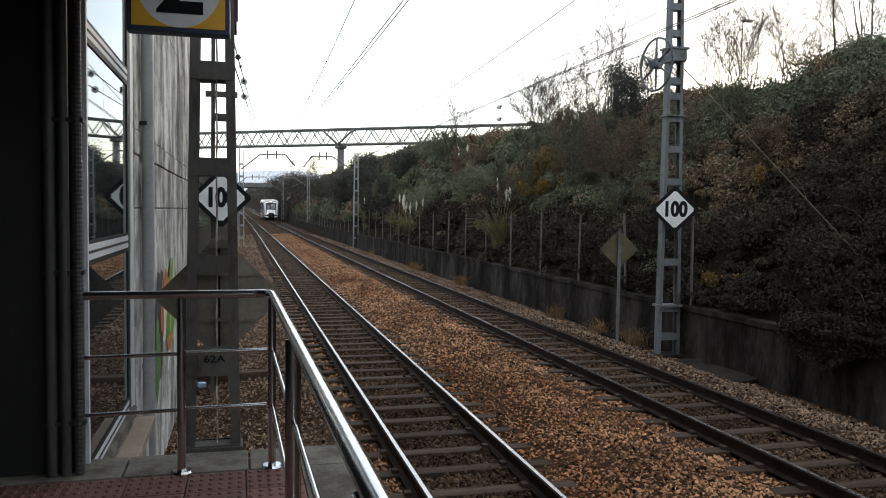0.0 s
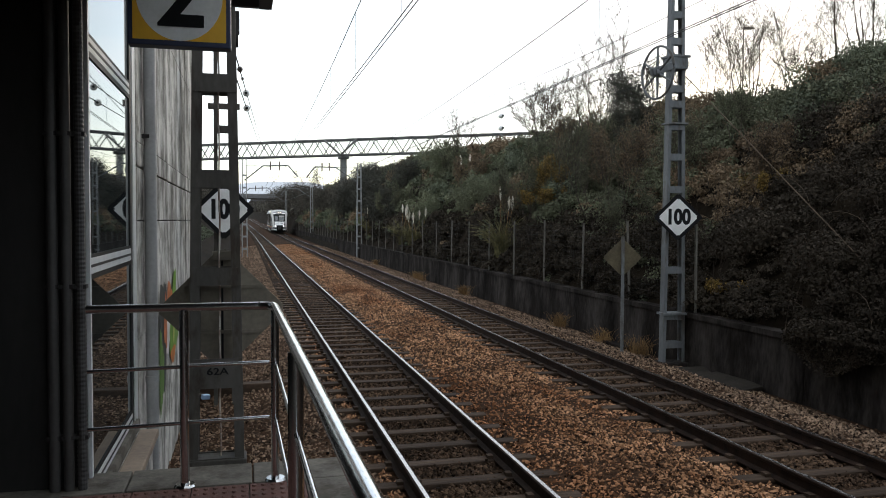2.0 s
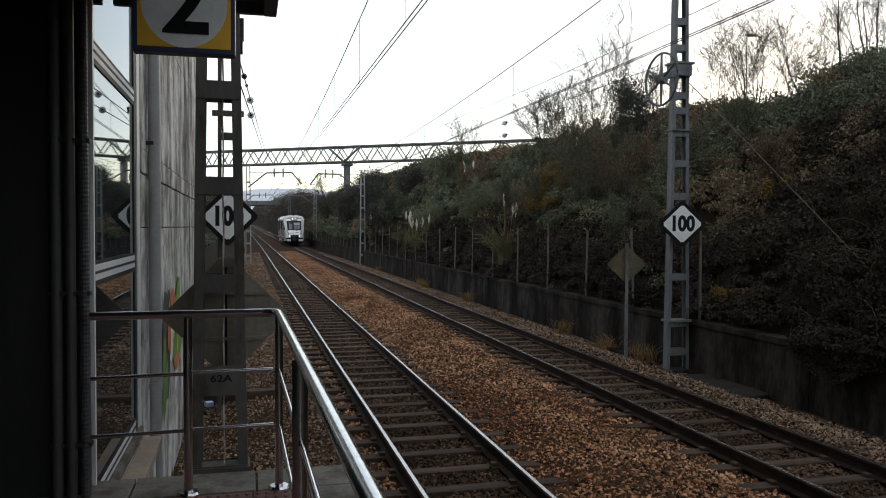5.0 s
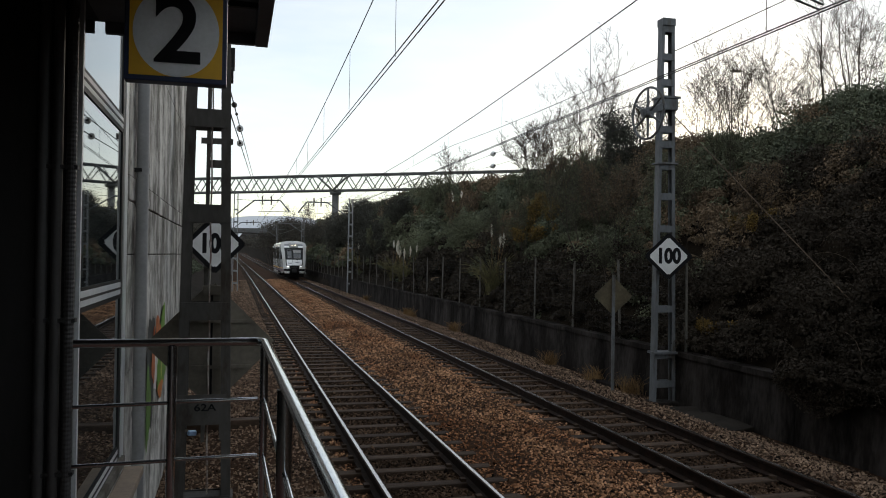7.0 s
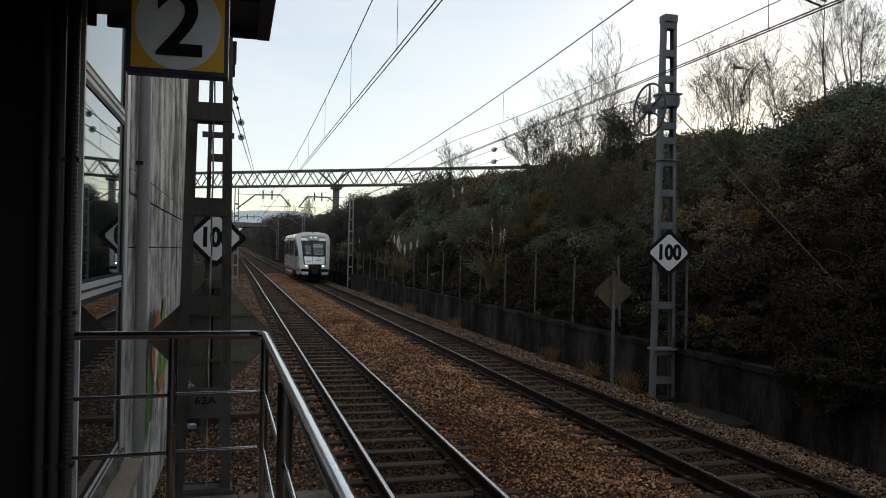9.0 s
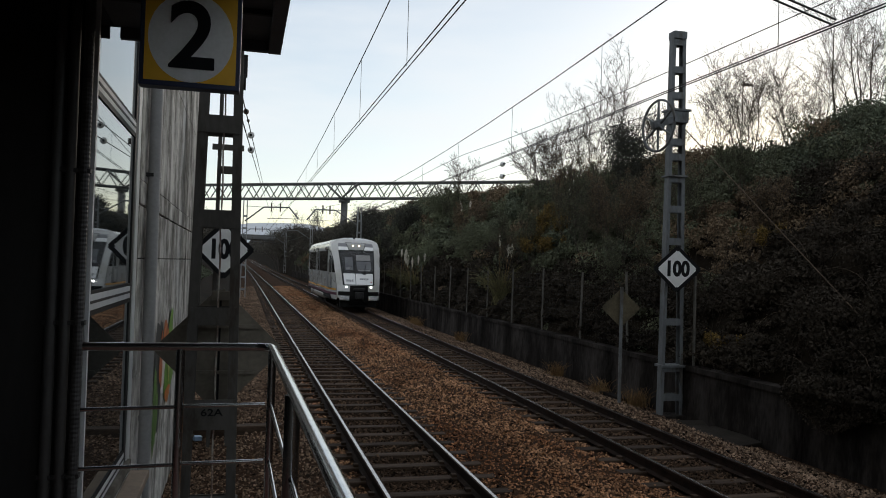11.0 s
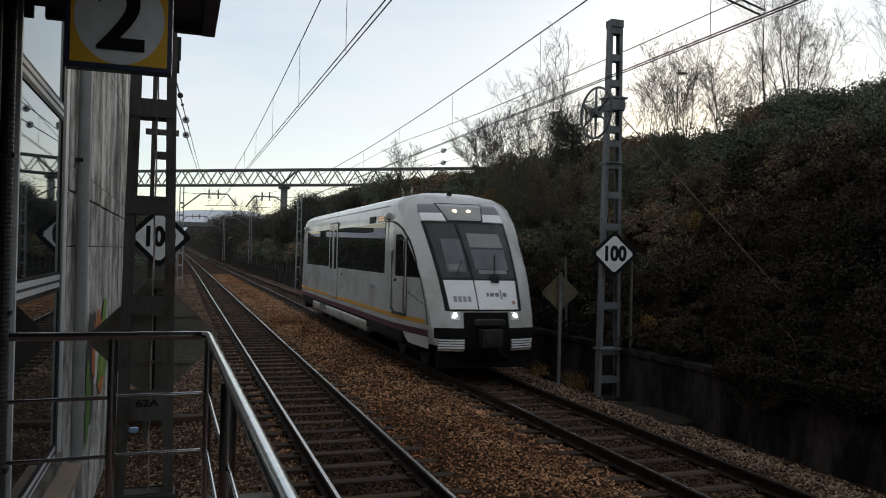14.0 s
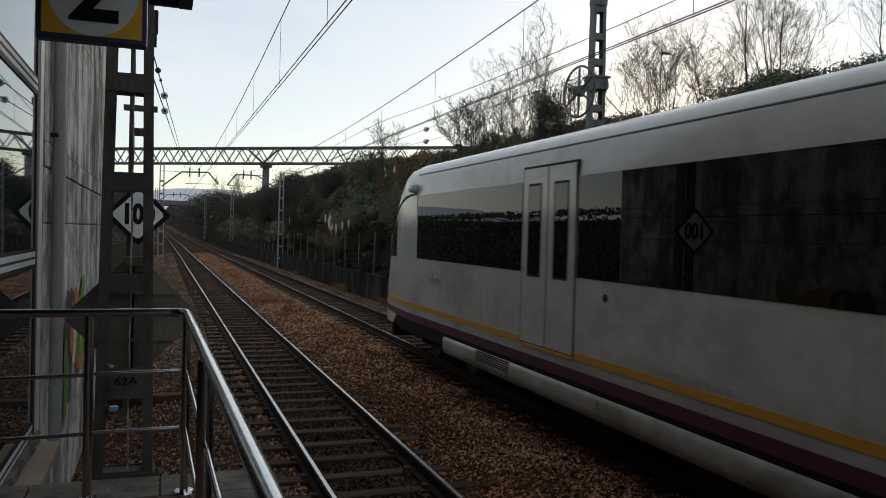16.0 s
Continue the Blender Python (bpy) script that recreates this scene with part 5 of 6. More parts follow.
def wires():
    def run(name, label, x, f, y0, y1, r, step=4.0):
        pts = []
        for k in range(int((y1 - y0) / step) + 1):
            y = y0 + step * k
            a = bend(y)
            pts.append((x + a[0], y, f(y) + a[1]))
        return tagged(part(name, tube(bmesh.new(), pts, r, 6), M_WIRE), label, "wire", group="overhead wires")
    m1 = lambda y: 5.55 + 0.8 * (((y - 36) / 25) ** 2 if y < 57 else ((((y - 57) % 44) - 22) / 22) ** 2)
    m2 = lambda y: 5.52 + 0.75 * (((y - 31) / 25) ** 2 if y < 57 else ((((y - 57) % 44) - 22) / 22) ** 2)
    for x, c, m in ((2.0, 4.95, m1), (5.5, 4.78, m2)):
        run("catenary_wire", "thin dark sagging catenary wire above the track", x, m, -10, 240, 0.0095)
        for o in (-0.03, 0.03):
            run("contact_wire", "thin dark contact wire hung below the catenary wire", x + o, lambda y: c, -10, 240, 0.008)
        y = 1.5 if x < 3 else 3.0
        while y < 60:
            tagged(part("dropper_wire", sticks("dropper_wire", [(x, y, c, x, y, m(y), 0.0045, 0.0045)], M_WIRE, 4), M_WIRE), "thin vertical dropper wire of the overhead line", "wire", group="dropper wires")
            y += 4.4
    run("feeder_wire", "dark feeder wire tied to the lattice mast", 7.95, lambda y: 6.26 + 0.0012 * (min(y, 30) - 13) ** 2 * (y > 13) - 0.0128 * max(0, y - 30), -19, 57, 0.0085)
    def anchor(*segs):
        for q in segs:
            tagged(part("overhead_run", sticks("overhead_run", [q], M_WIRE, 4), M_WIRE), "straight run of the overhead line, anchor wires and a registration arm", "wire", group="overhead wires")
    # Last three runs: a registration arm's two tubes and a made-up hanger wire.
    anchor((7.35, 13.4, 5.3, 8.2, 25, 5.75, 0.008, 0.008), (8.2, 25, 5.75, 12.6, 57, 7.6, 0.008, 0.008), (7.35, 13.4, 4.9, 8.2, 25, 5.35, 0.008, 0.008), (8.2, 25, 5.35, 9.2, 57, 6.6, 0.008, 0.008), (-0.075, 6.85, 3.72, 0.53, 26, 4.71, 0.006, 0.006), (-0.07, 6.85, 3.52, 0.5, 26, 4.6, 0.006, 0.006), (0.53, 26, 4.71, 2.0, 57, 6.2, 0.006, 0.006), (0.5, 26, 4.6, 2.0, 57, 5.0, 0.006, 0.006), (5.5, 6.6, 4.8, 4.4, 6.6, 5.09, 0.011, 0.011), (5.57, 6.62, 4.86, 4.4, 6.62, 5.16, 0.011, 0.011), (4.4, 6.61, 5.12, 2.0, 6.6, 6.45, 0.006, 0.006))
    def insulator(p, r, stretch, dark=False):
        bm = bmesh.new()
        bmesh.ops.create_uvsphere(bm, u_segments=16, v_segments=10, radius=r)
        for v in bm.verts:
            v.co = Vector((v.co.x, v.co.y * stretch, v.co.z)) + Vector(p)
        ob = tagged(smooth(part("insulator", bm, M_INSUL if dark else M_PORC), 60), "rounded grey insulator on an anchor wire", "insulator", group="wire insulators")
        part("cap", cyl(bmesh.new(), (p[0], p[1] - r * stretch * 1.25, p[2]), (p[0], p[1] + r * stretch * 1.25, p[2]), r * 0.4, r * 0.4, 12), M_DARKSTEEL, ob, "dark metal cap")
    for p in ((8.2, 25.0, 5.75), (8.2, 25.0, 5.35)):
        insulator(p, 0.085, 1.9)
    for p in ((0.028, 10.0, 3.85), (0.035, 10.3, 3.71)):
        insulator(p, 0.042, 0.5)
    insulator((-0.035, 8.1, 3.79), 0.028, 0.9, True)
    insulator((-0.012, 8.8, 3.82), 0.016, 2.5, True)
    pul = part("anchor_pulley", cyl(bmesh.new(), (-0.075, 6.8, 3.8), (-0.04, 6.8, 3.8), 0.07, 0.07, 20), M_DARKSTEEL)
    tagged(pul, "dark grooved pulley at the mast for the anchor wires", "pulley")
    part("fork", B(-0.1, -0.03, 6.76, 6.84, 3.84, 4.02, 0.008), M_DARKSTEEL, pul)


wires()


# ---- plants ----
def foliage(name, centres, radii, count, size, material, rng, squash=0.8, lobes=7):
    """Leafy mounds: each bush is a heap of rounded lobes whose leaves face outwards, ragged at the rim."""
    k = len(centres)
    lob_d = rng.normal(size=(k, lobes, 3))
    lob_d[..., 2] = np.abs(lob_d[..., 2]) * 0.9
    lob_d /= np.linalg.norm(lob_d, axis=2, keepdims=True)
    lob_c = centres[:, None] + lob_d * (radii * 0.62)[:, None, None] * np.array([1, 1, squash])
    lob_r = radii[:, None] * rng.uniform(0.28, 0.6, (k, lobes))
    bush = np.repeat(np.arange(k), count)
    n = len(bush)
    lb = rng.integers(0, lobes, n)
    d = rng.normal(size=(n, 3))
    d[:, 2] = np.where(d[:, 2] < -0.4, -d[:, 2], d[:, 2])
    d /= np.linalg.norm(d, axis=1, keepdims=True)
    r = lob_r[bush, lb] * (0.55 + 0.5 * rng.random(n) ** 0.6 + np.where(rng.random(n) < 0.1, 0.5 * rng.random(n), 0))
    pts = lob_c[bush, lb] + d * r[:, None]
    nrm = d + rng.normal(0, 0.55, (n, 3))
    nrm /= np.linalg.norm(nrm, axis=1, keepdims=True)
    a = np.cross(nrm, rng.normal(size=(n, 3)))
    a /= np.linalg.norm(a, axis=1, keepdims=True) + 1e-9
    b = np.cross(nrm, a)
    s = (size[bush] * rng.uniform(0.6, 1.5, n))[:, None]
    V = np.stack([pts - a * s, pts + b * s * 0.5 + nrm * s * 0.2, pts + a * s, pts - b * s * 0.5], 1)
    F = (np.arange(n) * 4)[:, None] + np.array([[0, 1, 2, 3]])
    return np_mesh(name, V.reshape(-1, 3), F, material)


def scrub():
    rng = np.random.default_rng(11)
    # mounds over the whole slope, small low ones between them, a row along the crest, and a drooping fringe on the wall
    def spread(n, y0, y1, power, u0, u1, r0, r1):
        y = y0 + (y1 - y0) * rng.random(n) ** power
        return np.stack([rng.uniform(u0, u1, n), y, rng.uniform(0, 1, n) ** 1.6 * (r1 - r0) + r0], 1)
    B_ = np.concatenate([spread(1500, 5, 70, 1.35, 8.7, 15.5, 0.3, 0.85), spread(800, 55, 128, 1.0, 8.6, 14, 0.35, 0.9), spread(2600, 5, 60, 1.5, 8.35, 17, 0.14, 0.34), spread(60, 8, 22, 1.0, 13.0, 15.8, 0.3, 0.6), spread(120, 22, 62, 1.2, 13.0, 15.8, 0.4, 0.95), spread(300, 5, 15, 1.0, 8.8, 14.5, 0.3, 0.7), spread(240, 4, 40, 1.6, 8.25, 8.6, 0.2, 0.45), spread(70, 4.5, 10.2, 1.0, 7.98, 8.3, 0.2, 0.42)])
    u, y, r = B_.T
    n = len(u)
    dx = np.array([bend(v)[0] for v in y])
    zs = np.array([hill_z(a + b, c) for a, b, c in zip(u, dx, y)])
    fringe = np.arange(n) >= n - 310
    zs = np.where(fringe, np.maximum(zs, 0.62), zs)
    centres = np.stack([u + dx, y, zs + 0.1 * r], 1)
    tone = np.array([noise.noise(Vector((a * 0.33, b * 0.16, 5))) for a, b in zip(u, y)]) + rng.normal(0, 0.2, n)
    # Lower and nearer bushes take the darkened leaf colour as painted shade.
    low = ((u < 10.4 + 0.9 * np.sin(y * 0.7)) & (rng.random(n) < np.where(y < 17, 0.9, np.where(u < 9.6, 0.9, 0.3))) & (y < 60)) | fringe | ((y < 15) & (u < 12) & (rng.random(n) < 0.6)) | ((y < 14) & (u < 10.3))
    kinds = (("scrub", "dense grey-green bramble scrub covering the slope", M_LEAF, (tone > -0.25) & (tone < 0.2) & ~low), ("dry_scrub", "patches of dry brown bracken on the slope", M_LEAFB, (tone <= -0.25) & ~low), ("gorse", "dark evergreen bushes on the slope", M_PINE, (tone >= 0.2) & ~low), ("bramble", "brown bramble thicket at the slope foot, darkened as painted shade", M_SHADELEAF, low))
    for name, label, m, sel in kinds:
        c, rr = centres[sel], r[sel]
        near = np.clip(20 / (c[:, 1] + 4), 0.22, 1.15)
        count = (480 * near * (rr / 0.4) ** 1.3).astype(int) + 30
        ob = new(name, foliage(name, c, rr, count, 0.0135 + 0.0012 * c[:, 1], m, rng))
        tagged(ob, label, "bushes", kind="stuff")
    # arching bramble canes in front of the mounds
    cane = []
    for i in range(1000):
        a = rng.integers(0, n)
        if y[a] > 34 or rng.random() > 14 / (y[a] + 4):
            continue
        p = centres[a] + rng.normal(0, 0.25, 3) * [1, 1, 0.3]
        az, e, l = rng.uniform(0, 6.28), rng.uniform(0.7, 1.5), rng.uniform(0.6, 1.7)
        bendy = rng.uniform(0.14, 0.34)
        for k in range(8):
            q = p + np.array([math.cos(az) * math.cos(e), math.sin(az) * math.cos(e), math.sin(e)]) * l / 8
            cane.append((*p, *q, 0.004 - 0.0003 * k, 0.0037 - 0.0003 * k))
            p, e, az = q, e - bendy, az + rng.normal(0, 0.12)
    tagged(new("bramble_canes", sticks("bramble_canes", cane, M_CANE, 3)), "pale brown arching bramble canes over the scrub", "canes", kind="stuff")
    k = 30000
    yy = rng.uniform(125, 340, k)
    side = np.where(rng.random(k) < 0.6, 1, -1)
    bx = np.array([bend(v)[0] for v in yy])
    bz = np.array([bend(v)[1] for v in yy])
    off = np.where(side > 0, 9.2, -2.0) + side * rng.uniform(0, 14, k)
    lump = np.array([noise.noise(Vector((a * 0.12, b * 0.05, 1))) for a, b in zip(off, yy)])
    zz = np.minimum(bz, 3.5) + rng.random(k) * (3.6 + 2.6 * lump + 0.008 * yy)
    tagged(new("far_woods", leaves("far_woods", np.stack([bx + off, yy, zz], 1), 0.34, M_HAZELEAF, rng)), "distant woods along both sides, leaf colour lightened for haze", "woods", kind="stuff")
    # Bushes out of view, added for what the train windows mirror.
    k = 16000
    yy = rng.uniform(14, 90, k)
    xx = rng.uniform(-7.5, -3.2, k)
    zz = np.array([hill_z(a, b) for a, b in zip(xx, yy)]) + 0.22 * rng.uniform(0, 1, k) ** 2
    tagged(new("bank_scrub", leaves("bank_scrub", np.stack([xx, yy, zz], 1), 0.09, M_PINE, rng)), "unseen bushes added on a bank to darken train window reflections", "bushes", kind="stuff")
    k = 30000
    yy = rng.uniform(3.0, 10.3, k)
    xx = 7.93 + 0.3 * rng.random(k) ** 2 - 0.14 * rng.random(k)
    drop = np.array([0.35 + 0.45 * noise.noise(Vector((v * 0.9, 0, 2))) for v in yy])
    zz = 0.72 - np.clip(drop, 0, 1) * rng.random(k) ** 1.5 * np.where(xx < 7.97, 1, 0.2)
    tagged(new("ivy", leaves("ivy", np.stack([xx, yy, zz], 1), 0.02, M_SHADELEAF, rng)), "ivy hanging over the retaining wall, leaves coloured dark as shade", "ivy", kind="stuff")
    # thin stems standing out of the scrub
    st = []
    for i in range(2200):
        a = rng.integers(0, n)
        p = np.array([u[a] + dx[a] + rng.normal(0, 0.3), y[a] + rng.normal(0, 0.3), zs[a] + 0.3 * r[a]])
        for k in range(3):
            q = p + np.array([rng.normal(0, 0.14), rng.normal(0, 0.14), rng.uniform(0.25, 0.6)])
            st.append((*p, *q, 0.0045 - 0.001 * k, 0.0035 - 0.001 * k))
            p = q
    tagged(new("dry_stems", sticks("dry_stems", st, M_STEM, 3)), "bare thin stems rising from the scrub", "stems", kind="stuff")


scrub()


def grow(rng, base, height, spread, lean, r0):
    segs, tips = [], []
    def limb(p, d, length, r, lev):
        n = (9, 5, 4, 3)[lev]
        for i in range(n):
            d2 = d + rng.normal(0, (0.07, 0.12, 0.17, 0.2)[lev], 3)
            d2[2] += (0.05, 0.04, 0.02, 0.0)[lev]
            d2 /= np.linalg.norm(d2)
            q = p + d2 * length / n
            segs.append((*p, *q, r * (1 - 0.85 * i / n), r * (1 - 0.85 * (i + 1) / n), lev))
            if lev < 3 and i >= (1 if lev == 0 else 1):
                for k in range(2 if (lev < 2 and i > 1) else 1):
                    a = rng.uniform(0, 2 * math.pi)
                    e = d2 * 0.8 + np.array([math.cos(a), math.sin(a), 0.15]) * spread * rng.uniform(0.2, 1.0)
                    e /= np.linalg.norm(e)
                    limb(q, e, length * (0.5, 0.5, 0.5)[lev] * rng.uniform(0.7, 1.2) * (1 - 0.4 * i / n), max(0.0035, r * (1 - 0.85 * (i + 1) / n) * 0.6), lev + 1)
            p, d = q, d2
            if lev >= 2:
                tips.append(p)
        tips.append(p)
    limb(np.array(base, float), np.array([lean[0], lean[1], 1.0]), height, r0, 0)
    return segs, np.array(tips)


def bare_tree(x, y, height, seed, label, leaf=0.5, stems=1, spread=0.7, r0=0.06, leaf_mat=None, leaf_size=0.006, kind_name="tree", cluster="trees on the crest", lift=0.0):
    rng = np.random.default_rng(seed)
    z = hill_z(x, y) - 0.1 + lift
    t = tagged(empty(kind_name), label, kind_name, group=cluster)
    trunk, twigs, tips = [], [], []
    for s in range(stems):
        a = rng.uniform(0, 6.28)
        o = rng.uniform(0.1, 0.7) * (stems > 1)
        sg, tp = grow(rng, (x + o * math.cos(a), y + o * math.sin(a), z), height * rng.uniform(0.75, 1.0), spread, (rng.uniform(0.1, 0.5) * math.cos(a) * (stems > 1), rng.uniform(0.1, 0.5) * math.sin(a) * (stems > 1)), r0)
        part("trunk", sticks("trunk", [q[:8] for q in sg if q[8] == 0], M_BARK, 6), M_BARK, t)
        twigs += [q[:8] for q in sg if q[8] > 0]
        tips.append(tp)
    tw = [(a, b, c, d, e, f, max(g * 0.8, 0.00018 * min(y, 40)), max(h * 0.8, 0.00014 * min(y, 40))) for a, b, c, d, e, f, g, h in twigs]
    part("twig_mass", sticks("twig_mass", tw, M_BARK, 3), M_BARK, t, "fine bare twigs")
    tips = np.concatenate(tips)
    if leaf:
        tips = tips[rng.random(len(tips)) < leaf]
        pts = tips + rng.normal(0, 0.04, tips.shape)
        part("crown", leaves("crown", pts, leaf_size + 0.00045 * y, leaf_mat or M_BUD, rng), leaf_mat or M_BUD, t, "few small leaves")
    return t


for i, (x, y, h, st, r, lf, sp) in enumerate(((13.0, 28.4, 4.2, 2, 0.022, 0.2, 0.95), (13.5, 28.2, 4.6, 2, 0.022, 0.2, 0.95), (13.0, 31.2, 3.4, 3, 0.02, 0.2, 0.95), (13.5, 34.3, 3.0, 4, 0.02, 0.1, 0.8), (12.8, 32.5, 2.8, 4, 0.02, 0.12, 0.8), (12.6, 26.2, 3.2, 3, 0.018, 0.2, 0.95), (14.5, 23.4, 2.6, 3, 0.018, 0.22, 1.0), (14.5, 20.9, 3.0, 3, 0.02, 0.22, 1.0), (14.3, 22.1, 3.0, 3, 0.02, 0.22, 1.0), (14.5, 19.6, 2.8, 3, 0.018, 0.22, 1.0), (15.0, 18.6, 2.4, 3, 0.018, 0.22, 1.0), (15.0, 17.8, 4.6, 1, 0.036, 0.25, 0.9), (15.5, 17.0, 4.0, 2, 0.028, 0.15, 0.9), (15.6, 16.8, 3.0, 2, 0.02, 0.25, 0.9), (16.0, 20.4, 3.4, 3, 0.02, 0.2, 1.0), (14.9, 52.9, 2.9, 3, 0.025, 0.04, 0.95), (16.5, 14.4, 3.2, 2, 0.024, 0.25, 0.9), (16.2, 18.4, 3.0, 3, 0.02, 0.2, 1.0), (15.4, 21.8, 3.0, 3, 0.02, 0.22, 1.0), (13.9, 24.6, 2.4, 3, 0.018, 0.25, 0.9))):
    bare_tree(x, y, h * 0.93, 20 + i, "leafless young tree with thin grey branches on the crest", lf * 0.9, st, sp, r)


for i, (x, y, h) in enumerate(((8.6, 118, 5.5), (9.6, 126, 6.5), (7.6, 134, 6.0), (10.8, 112, 5.0), (6.8, 150, 7.0))):
    bare_tree(x, y, h, 520 + i, "tall bare poplar beside the distant line", 0, 3, 0.35, 0.06, cluster="far bare trees")


for i, (x, y, h, st) in enumerate(((9.6, 19.0, 2.2, 5), (10.0, 21.0, 2.4, 5), (9.8, 23.0, 2.4, 5), (10.6, 24.5, 2.2, 4), (9.3, 25.3, 1.8, 4), (10.4, 18.0, 1.8, 4), (9.2, 27.5, 1.6, 4), (11.5, 26.0, 1.6, 4), (9.0, 16.8, 1.2, 4), (10.8, 14.5, 1.0, 4), (12.0, 17.0, 1.0, 4), (11.3, 30.0, 1.4, 4), (10.4, 37.0, 1.6, 4), (11.6, 44.0, 1.5, 4), (9.2, 50.0, 1.8, 4), (12.6, 30.0, 1.0, 4))):
    bare_tree(x, y, h, 300 + i, "upright grey-green shrub with many thin stems on the slope", 0.8, st, 0.5, 0.012, M_LEAF if i % 3 else M_LEAFB, 0.01, "shrub", "shrubs on the slope", 0.25)


for i, (x, y, h) in enumerate(((11.0, 27.2, 0.9), (10.8, 26.4, 0.7), (9.8, 25.9, 0.8), (9.7, 25.0, 0.7), (10.3, 14.2, 0.45), (10.9, 26.9, 0.7), (8.42, 13.0, 0.12))):
    bare_tree(x, y, h, 400 + i, "autumn-yellow leafy shrub among the scrub", 0.7, 5, 0.9, 0.01, M_GORSE, 0.012, "shrub", "yellow shrubs", 0.4 if y > 14 else 0.2)


def evergreen(x, y, height, width, seed, label):
    rng = np.random.default_rng(seed)
    z = hill_z(x, y) - 0.1
    t = tagged(empty("tree"), label, "tree", group="evergreen trees")
    sg, tips = grow(rng, (x, y, z), height * 0.8, 0.6, (0, 0), 0.08)
    part("trunk", sticks("trunk", [q[:8] for q in sg if q[8] == 0], M_BARK, 5), M_BARK, t)
    n = 22000 if y < 40 else 9000
    k = 70
    c = rng.normal(size=(k, 3))
    c /= np.linalg.norm(c, axis=1, keepdims=True)
    c *= rng.uniform(0.3, 1.0, (k, 1))
    c = c * [width / 2, width / 2, height * 0.42] + [x, y, z + height * 0.56]
    idx = rng.integers(0, k, n)
    d = rng.normal(size=(n, 3))
    pts = c[idx] + d * width * (0.11 if y < 40 else 0.1)
    # Beyond 70 m crowns take the haze-lightened leaf colour.
    m = M_HAZELEAF if y > 70 else (M_CYPRESS if height > 2.5 else M_LEAF)
    part("crown", leaves("crown", pts, 0.012 + 0.0009 * y, m, rng, small=True), m, t, "dark dense leaves")


for i, (x, y, h, w) in enumerate(((11.5, 22.6, 3.9, 1.6), (9.0, 52.0, 3.3, 2.6), (9.2, 57.5, 4.0, 3.0), (9.4, 63.0, 4.0, 3.0), (8.95, 70.0, 4.3, 2.6), (9.0, 73.5, 4.6, 2.8), (12.2, 24.4, 1.3, 2.0), (10.8, 22.8, 1.4, 1.6), (10.2, 66.0, 4.0, 3.4), (11.5, 74, 2.8, 3.4), (10.5, 84, 3.0, 3.6), (9.8, 95, 3.2, 3.6), (9.8, 108, 3.6, 4.0), (10.0, 122, 4.0, 4.5), (10.0, 138, 4.6, 5.0), (11.0, 55, 2.6, 3.0), (12.0, 48, 2.0, 3.0), (9.5, 160, 6.0, 6.0), (8.5, 185, 6.5, 7), (-6.0, 120, 5.0, 5.0), (-7.0, 150, 6.0, 6.0), (-5.2, 100, 3.5, 4.0), (-8, 185, 8, 9), (9.3, 40, 1.8, 2.2), (10.0, 33, 1.6, 2.4))):
    evergreen(x, y, h, w, 60 + i, "dark evergreen tree beside the cutting")


def street_lamp():
    t = tagged(empty("street_lamp"), "thin grey street lamp standing behind the crest", "street lamp")
    part("pole", sticks("pole", [(26.9, 39.1, 6.0, 26.9, 39.1, 13.0, 0.04, 0.03)], M_SIGNBACK, 8), M_SIGNBACK, t)
    part("lamp_head", B(26.85, 27.45, 38.95, 39.25, 12.98, 13.1, 0.04), M_SIGNBACK, t)


street_lamp()


def pampas(x, y, seed, n=5, tall=1.0):
    rng = np.random.default_rng(seed)
    z = hill_z(x, y)
    t = tagged(empty("pampas_grass"), "clump of pampas grass with pale feathery plumes", "grass", group="pampas clumps")
    bl, stalk = [], []
    for i in range(240):
        a, l, o = rng.uniform(0, 6.28), rng.uniform(0.6, 1.35) * tall, rng.uniform(0.05, 0.5)
        p, e = np.array([x + rng.normal(0, 0.1), y + rng.normal(0, 0.1), z]), 1.5 - 0.5 * o
        for k in range(5):
            q = p + np.array([math.cos(a) * math.cos(e), math.sin(a) * math.cos(e), math.sin(e)]) * l / 5
            bl.append((*p, *q, 0.009 - 0.001 * k, 0.008 - 0.001 * k))
            p, e = q, e - 0.14 - 0.6 * o * (0.3 + 0.25 * k)
    part("blades", sticks("blades", bl, M_REED, 3), M_REED, t)
    for i in range(n):
        a, l = rng.uniform(0, 6.28), rng.uniform(1.0, 1.5) * tall
        e = np.array([x + 0.35 * math.cos(a), y + 0.35 * math.sin(a), z + l])
        st = part("stalk", sticks("stalk", [(x, y, z, *e, 0.008, 0.006)], M_STRAW, 4), M_STRAW, t)
        f = []
        for k in range(110):
            s = rng.uniform(0, 0.4)
            p = e + np.array([0.05 * math.cos(a), 0.05 * math.sin(a), 1.0]) * s
            w = 0.035 * math.sin(math.pi * min(1, s / 0.4 * 0.9 + 0.1))
            q = p + np.array([rng.normal(0, w), rng.normal(0, w), 0.1])
            f.append((*p, *q, 0.014, 0.006))
        part("plume", sticks("plume", f, M_PLUME, 3), M_PLUME, st, "pale feathery plume")


for i, (x, y, k, tl) in enumerate(((8.6, 41.0, 6, 1.25), (8.55, 43.5, 5, 1.3), (8.5, 39.0, 4, 1.1), (8.5, 25.8, 3, 1.35), (11.6, 41.6, 3, 0.75), (11.9, 28.4, 3, 0.6), (8.7, 56.0, 3, 1.2))):
    pampas(x, y, 90 + i, k, tl)


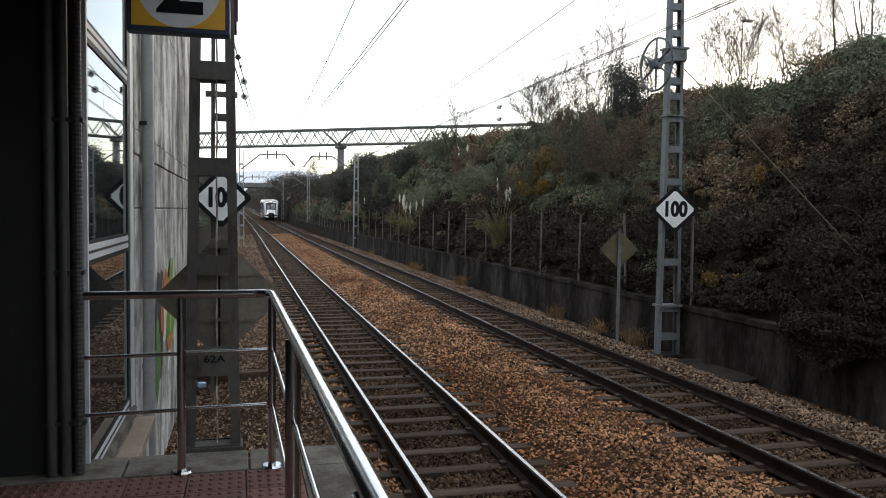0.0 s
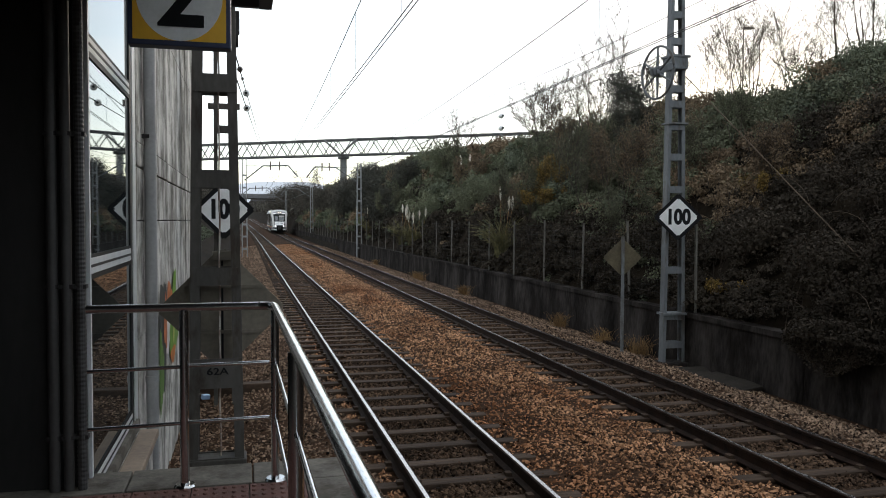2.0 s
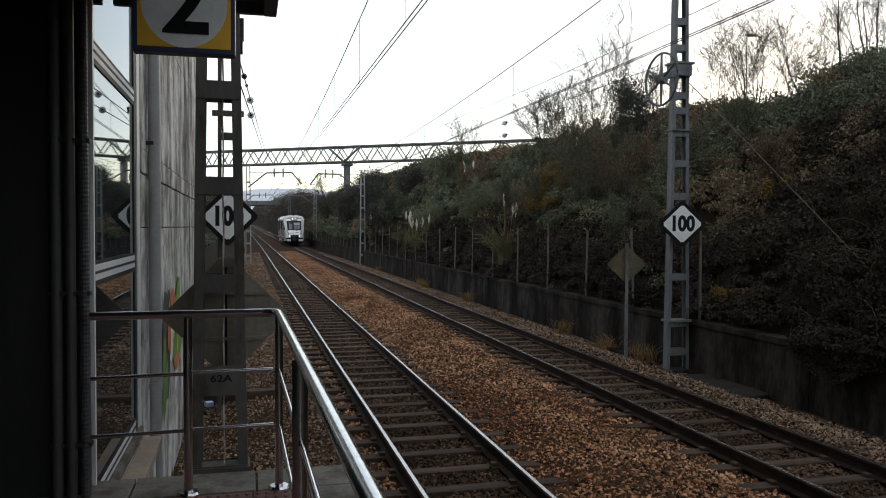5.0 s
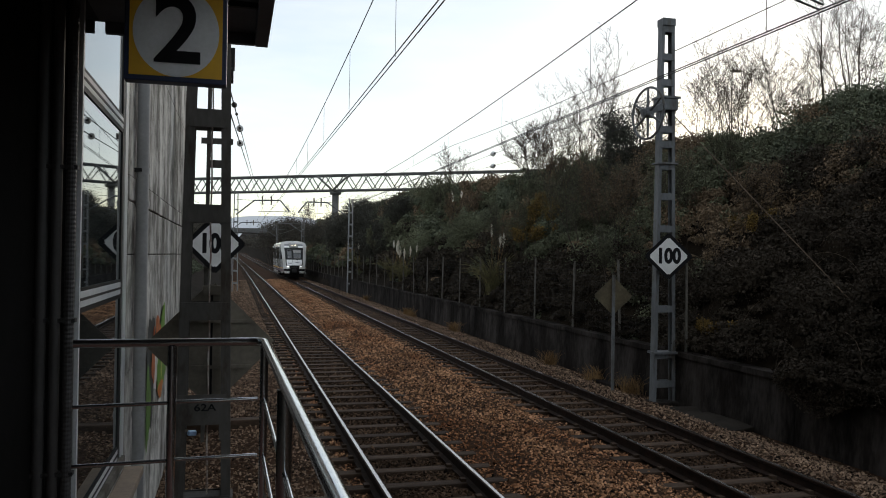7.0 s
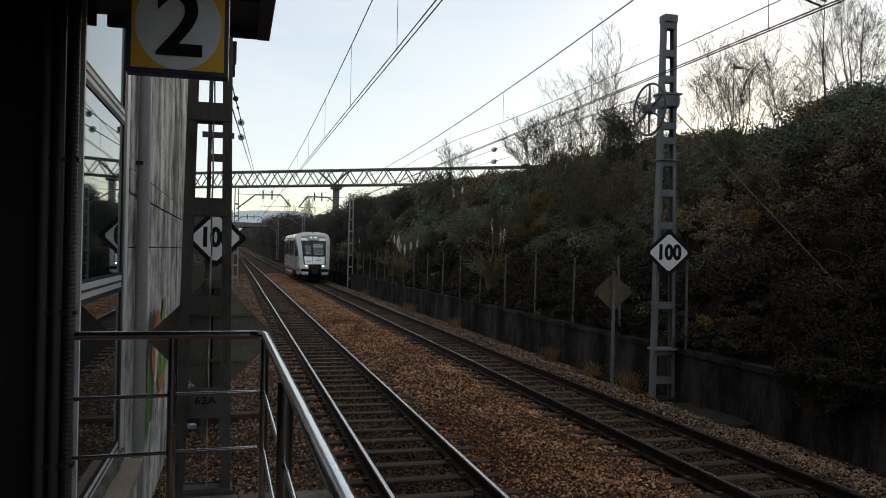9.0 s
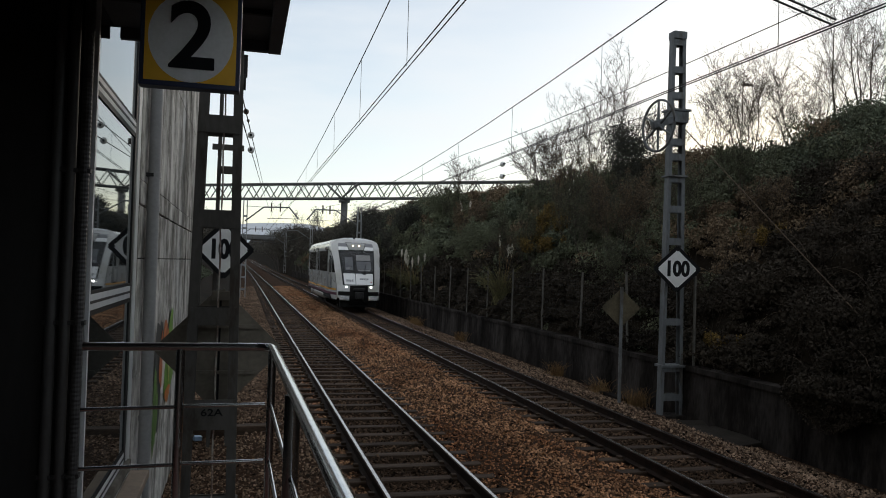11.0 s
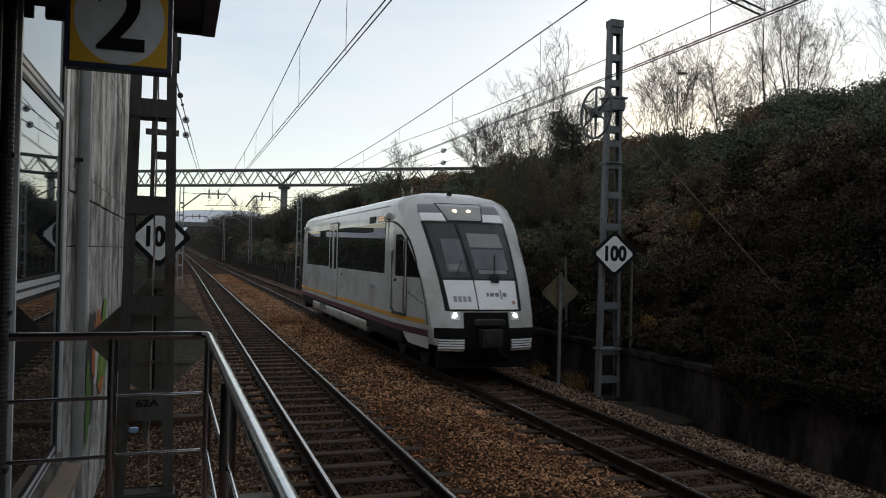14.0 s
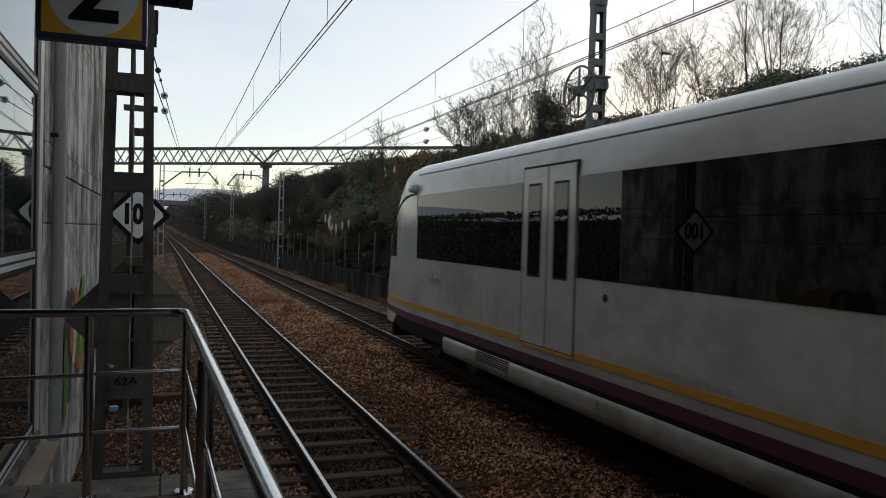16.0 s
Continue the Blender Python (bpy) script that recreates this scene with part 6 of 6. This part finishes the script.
def fern(x, y, seed):
    rng = np.random.default_rng(seed)
    z = hill_z(x, y) + 0.45
    sg = []
    for i in range(9):
        a, l = rng.uniform(0, 6.28), rng.uniform(0.6, 1.0)
        p, e = np.array([x, y, z]), 1.25
        for k in range(9):
            d = np.array([math.cos(a) * math.cos(e), math.sin(a) * math.cos(e), math.sin(e)])
            q = p + d * l / 9
            sg.append((*p, *q, 0.005, 0.004))
            if k > 2:
                for s in (-1, 1):
                    w = np.array([-math.sin(a) * s, math.cos(a) * s, -0.35]) * 0.11 * (1.15 - k / 9)
                    sg.append((*q, *(q + w + d * 0.04), 0.009, 0.003))
            p, e = q, e - 0.27
    tagged(part("fern", sticks("fern", sg, M_FERN, 3), M_FERN), "dry fern with pale arching fronds on the slope", "fern", group="dry ferns")


for i, (x, y) in enumerate(((10.2, 14.6), (10.4, 14.1), (10.7, 13.5), (9.6, 14.8))):
    fern(x, y, 140 + i)


def tuft(x, y, z, seed):
    rng = np.random.default_rng(seed)
    s = []
    for i in range(170):
        a, l, o = rng.uniform(0, 6.28), rng.uniform(0.1, 0.38), rng.uniform(0.05, 0.5)
        p = np.array([x + rng.normal(0, 0.09), y + rng.normal(0, 0.12), z])
        q = p + np.array([math.cos(a) * o * l, math.sin(a) * o * l, 0.7 * l])
        r = q + np.array([math.cos(a) * o * l, math.sin(a) * o * l, 0.25 * l])
        s += [(*p, *q, 0.004, 0.003), (*q, *r, 0.003, 0.0015)]
    tagged(part("grass_tuft", sticks("grass_tuft", s, M_STRAW, 3), M_STRAW), "dry straw-coloured grass tuft at the wall foot", "grass", group="dry grass tufts")


for i, (x, y) in enumerate(((7.45, 15.6), (7.55, 14.2), (7.6, 18.4), (7.5, 27.0), (7.4, 33.5), (7.5, 35.0), (7.4, 46.0))):
    tuft(x, y, -0.3, 120 + i)


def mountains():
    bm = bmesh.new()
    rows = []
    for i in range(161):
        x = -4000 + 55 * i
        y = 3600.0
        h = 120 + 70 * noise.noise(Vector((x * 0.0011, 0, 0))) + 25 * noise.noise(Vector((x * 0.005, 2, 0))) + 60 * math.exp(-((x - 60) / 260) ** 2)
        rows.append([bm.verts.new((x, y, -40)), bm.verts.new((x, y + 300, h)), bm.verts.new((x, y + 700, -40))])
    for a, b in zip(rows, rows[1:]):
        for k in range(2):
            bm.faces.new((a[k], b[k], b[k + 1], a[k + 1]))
    tagged(smooth(part("backdrop", bm, M_MOUNT), 60), "mountain ridge on the horizon, coloured pale for haze", "mountains", kind="structure")


mountains()


# ---- what moves ----
RUN = [(0.0, 139.6), (2.5, 119.2), (4.0, 106.0), (6.5, 81.7), (7.5, 71.9), (9.0, 57.2), (10.0, 47.7), (11.2, 36.8), (12.3, 27.5), (13.0, 21.85), (13.5, 17.85), (14.0, 13.92), (14.5, 10.05), (15.0, 6.29), (15.5, 2.72), (16.0, -0.72)]


def motions():
    rows = []
    for t, y in RUN:
        a, b = bend(y), bend(y + 15)
        yaw = math.degrees(math.atan2(-(b[0] - a[0]), 15))
        rise = math.degrees(math.atan2(b[1] - a[1], 15))
        rows.append((t, pose(TRACK_X[1] + a[0], y, a[1], rise, 0, yaw)))
    walk(train, rows)


motions()
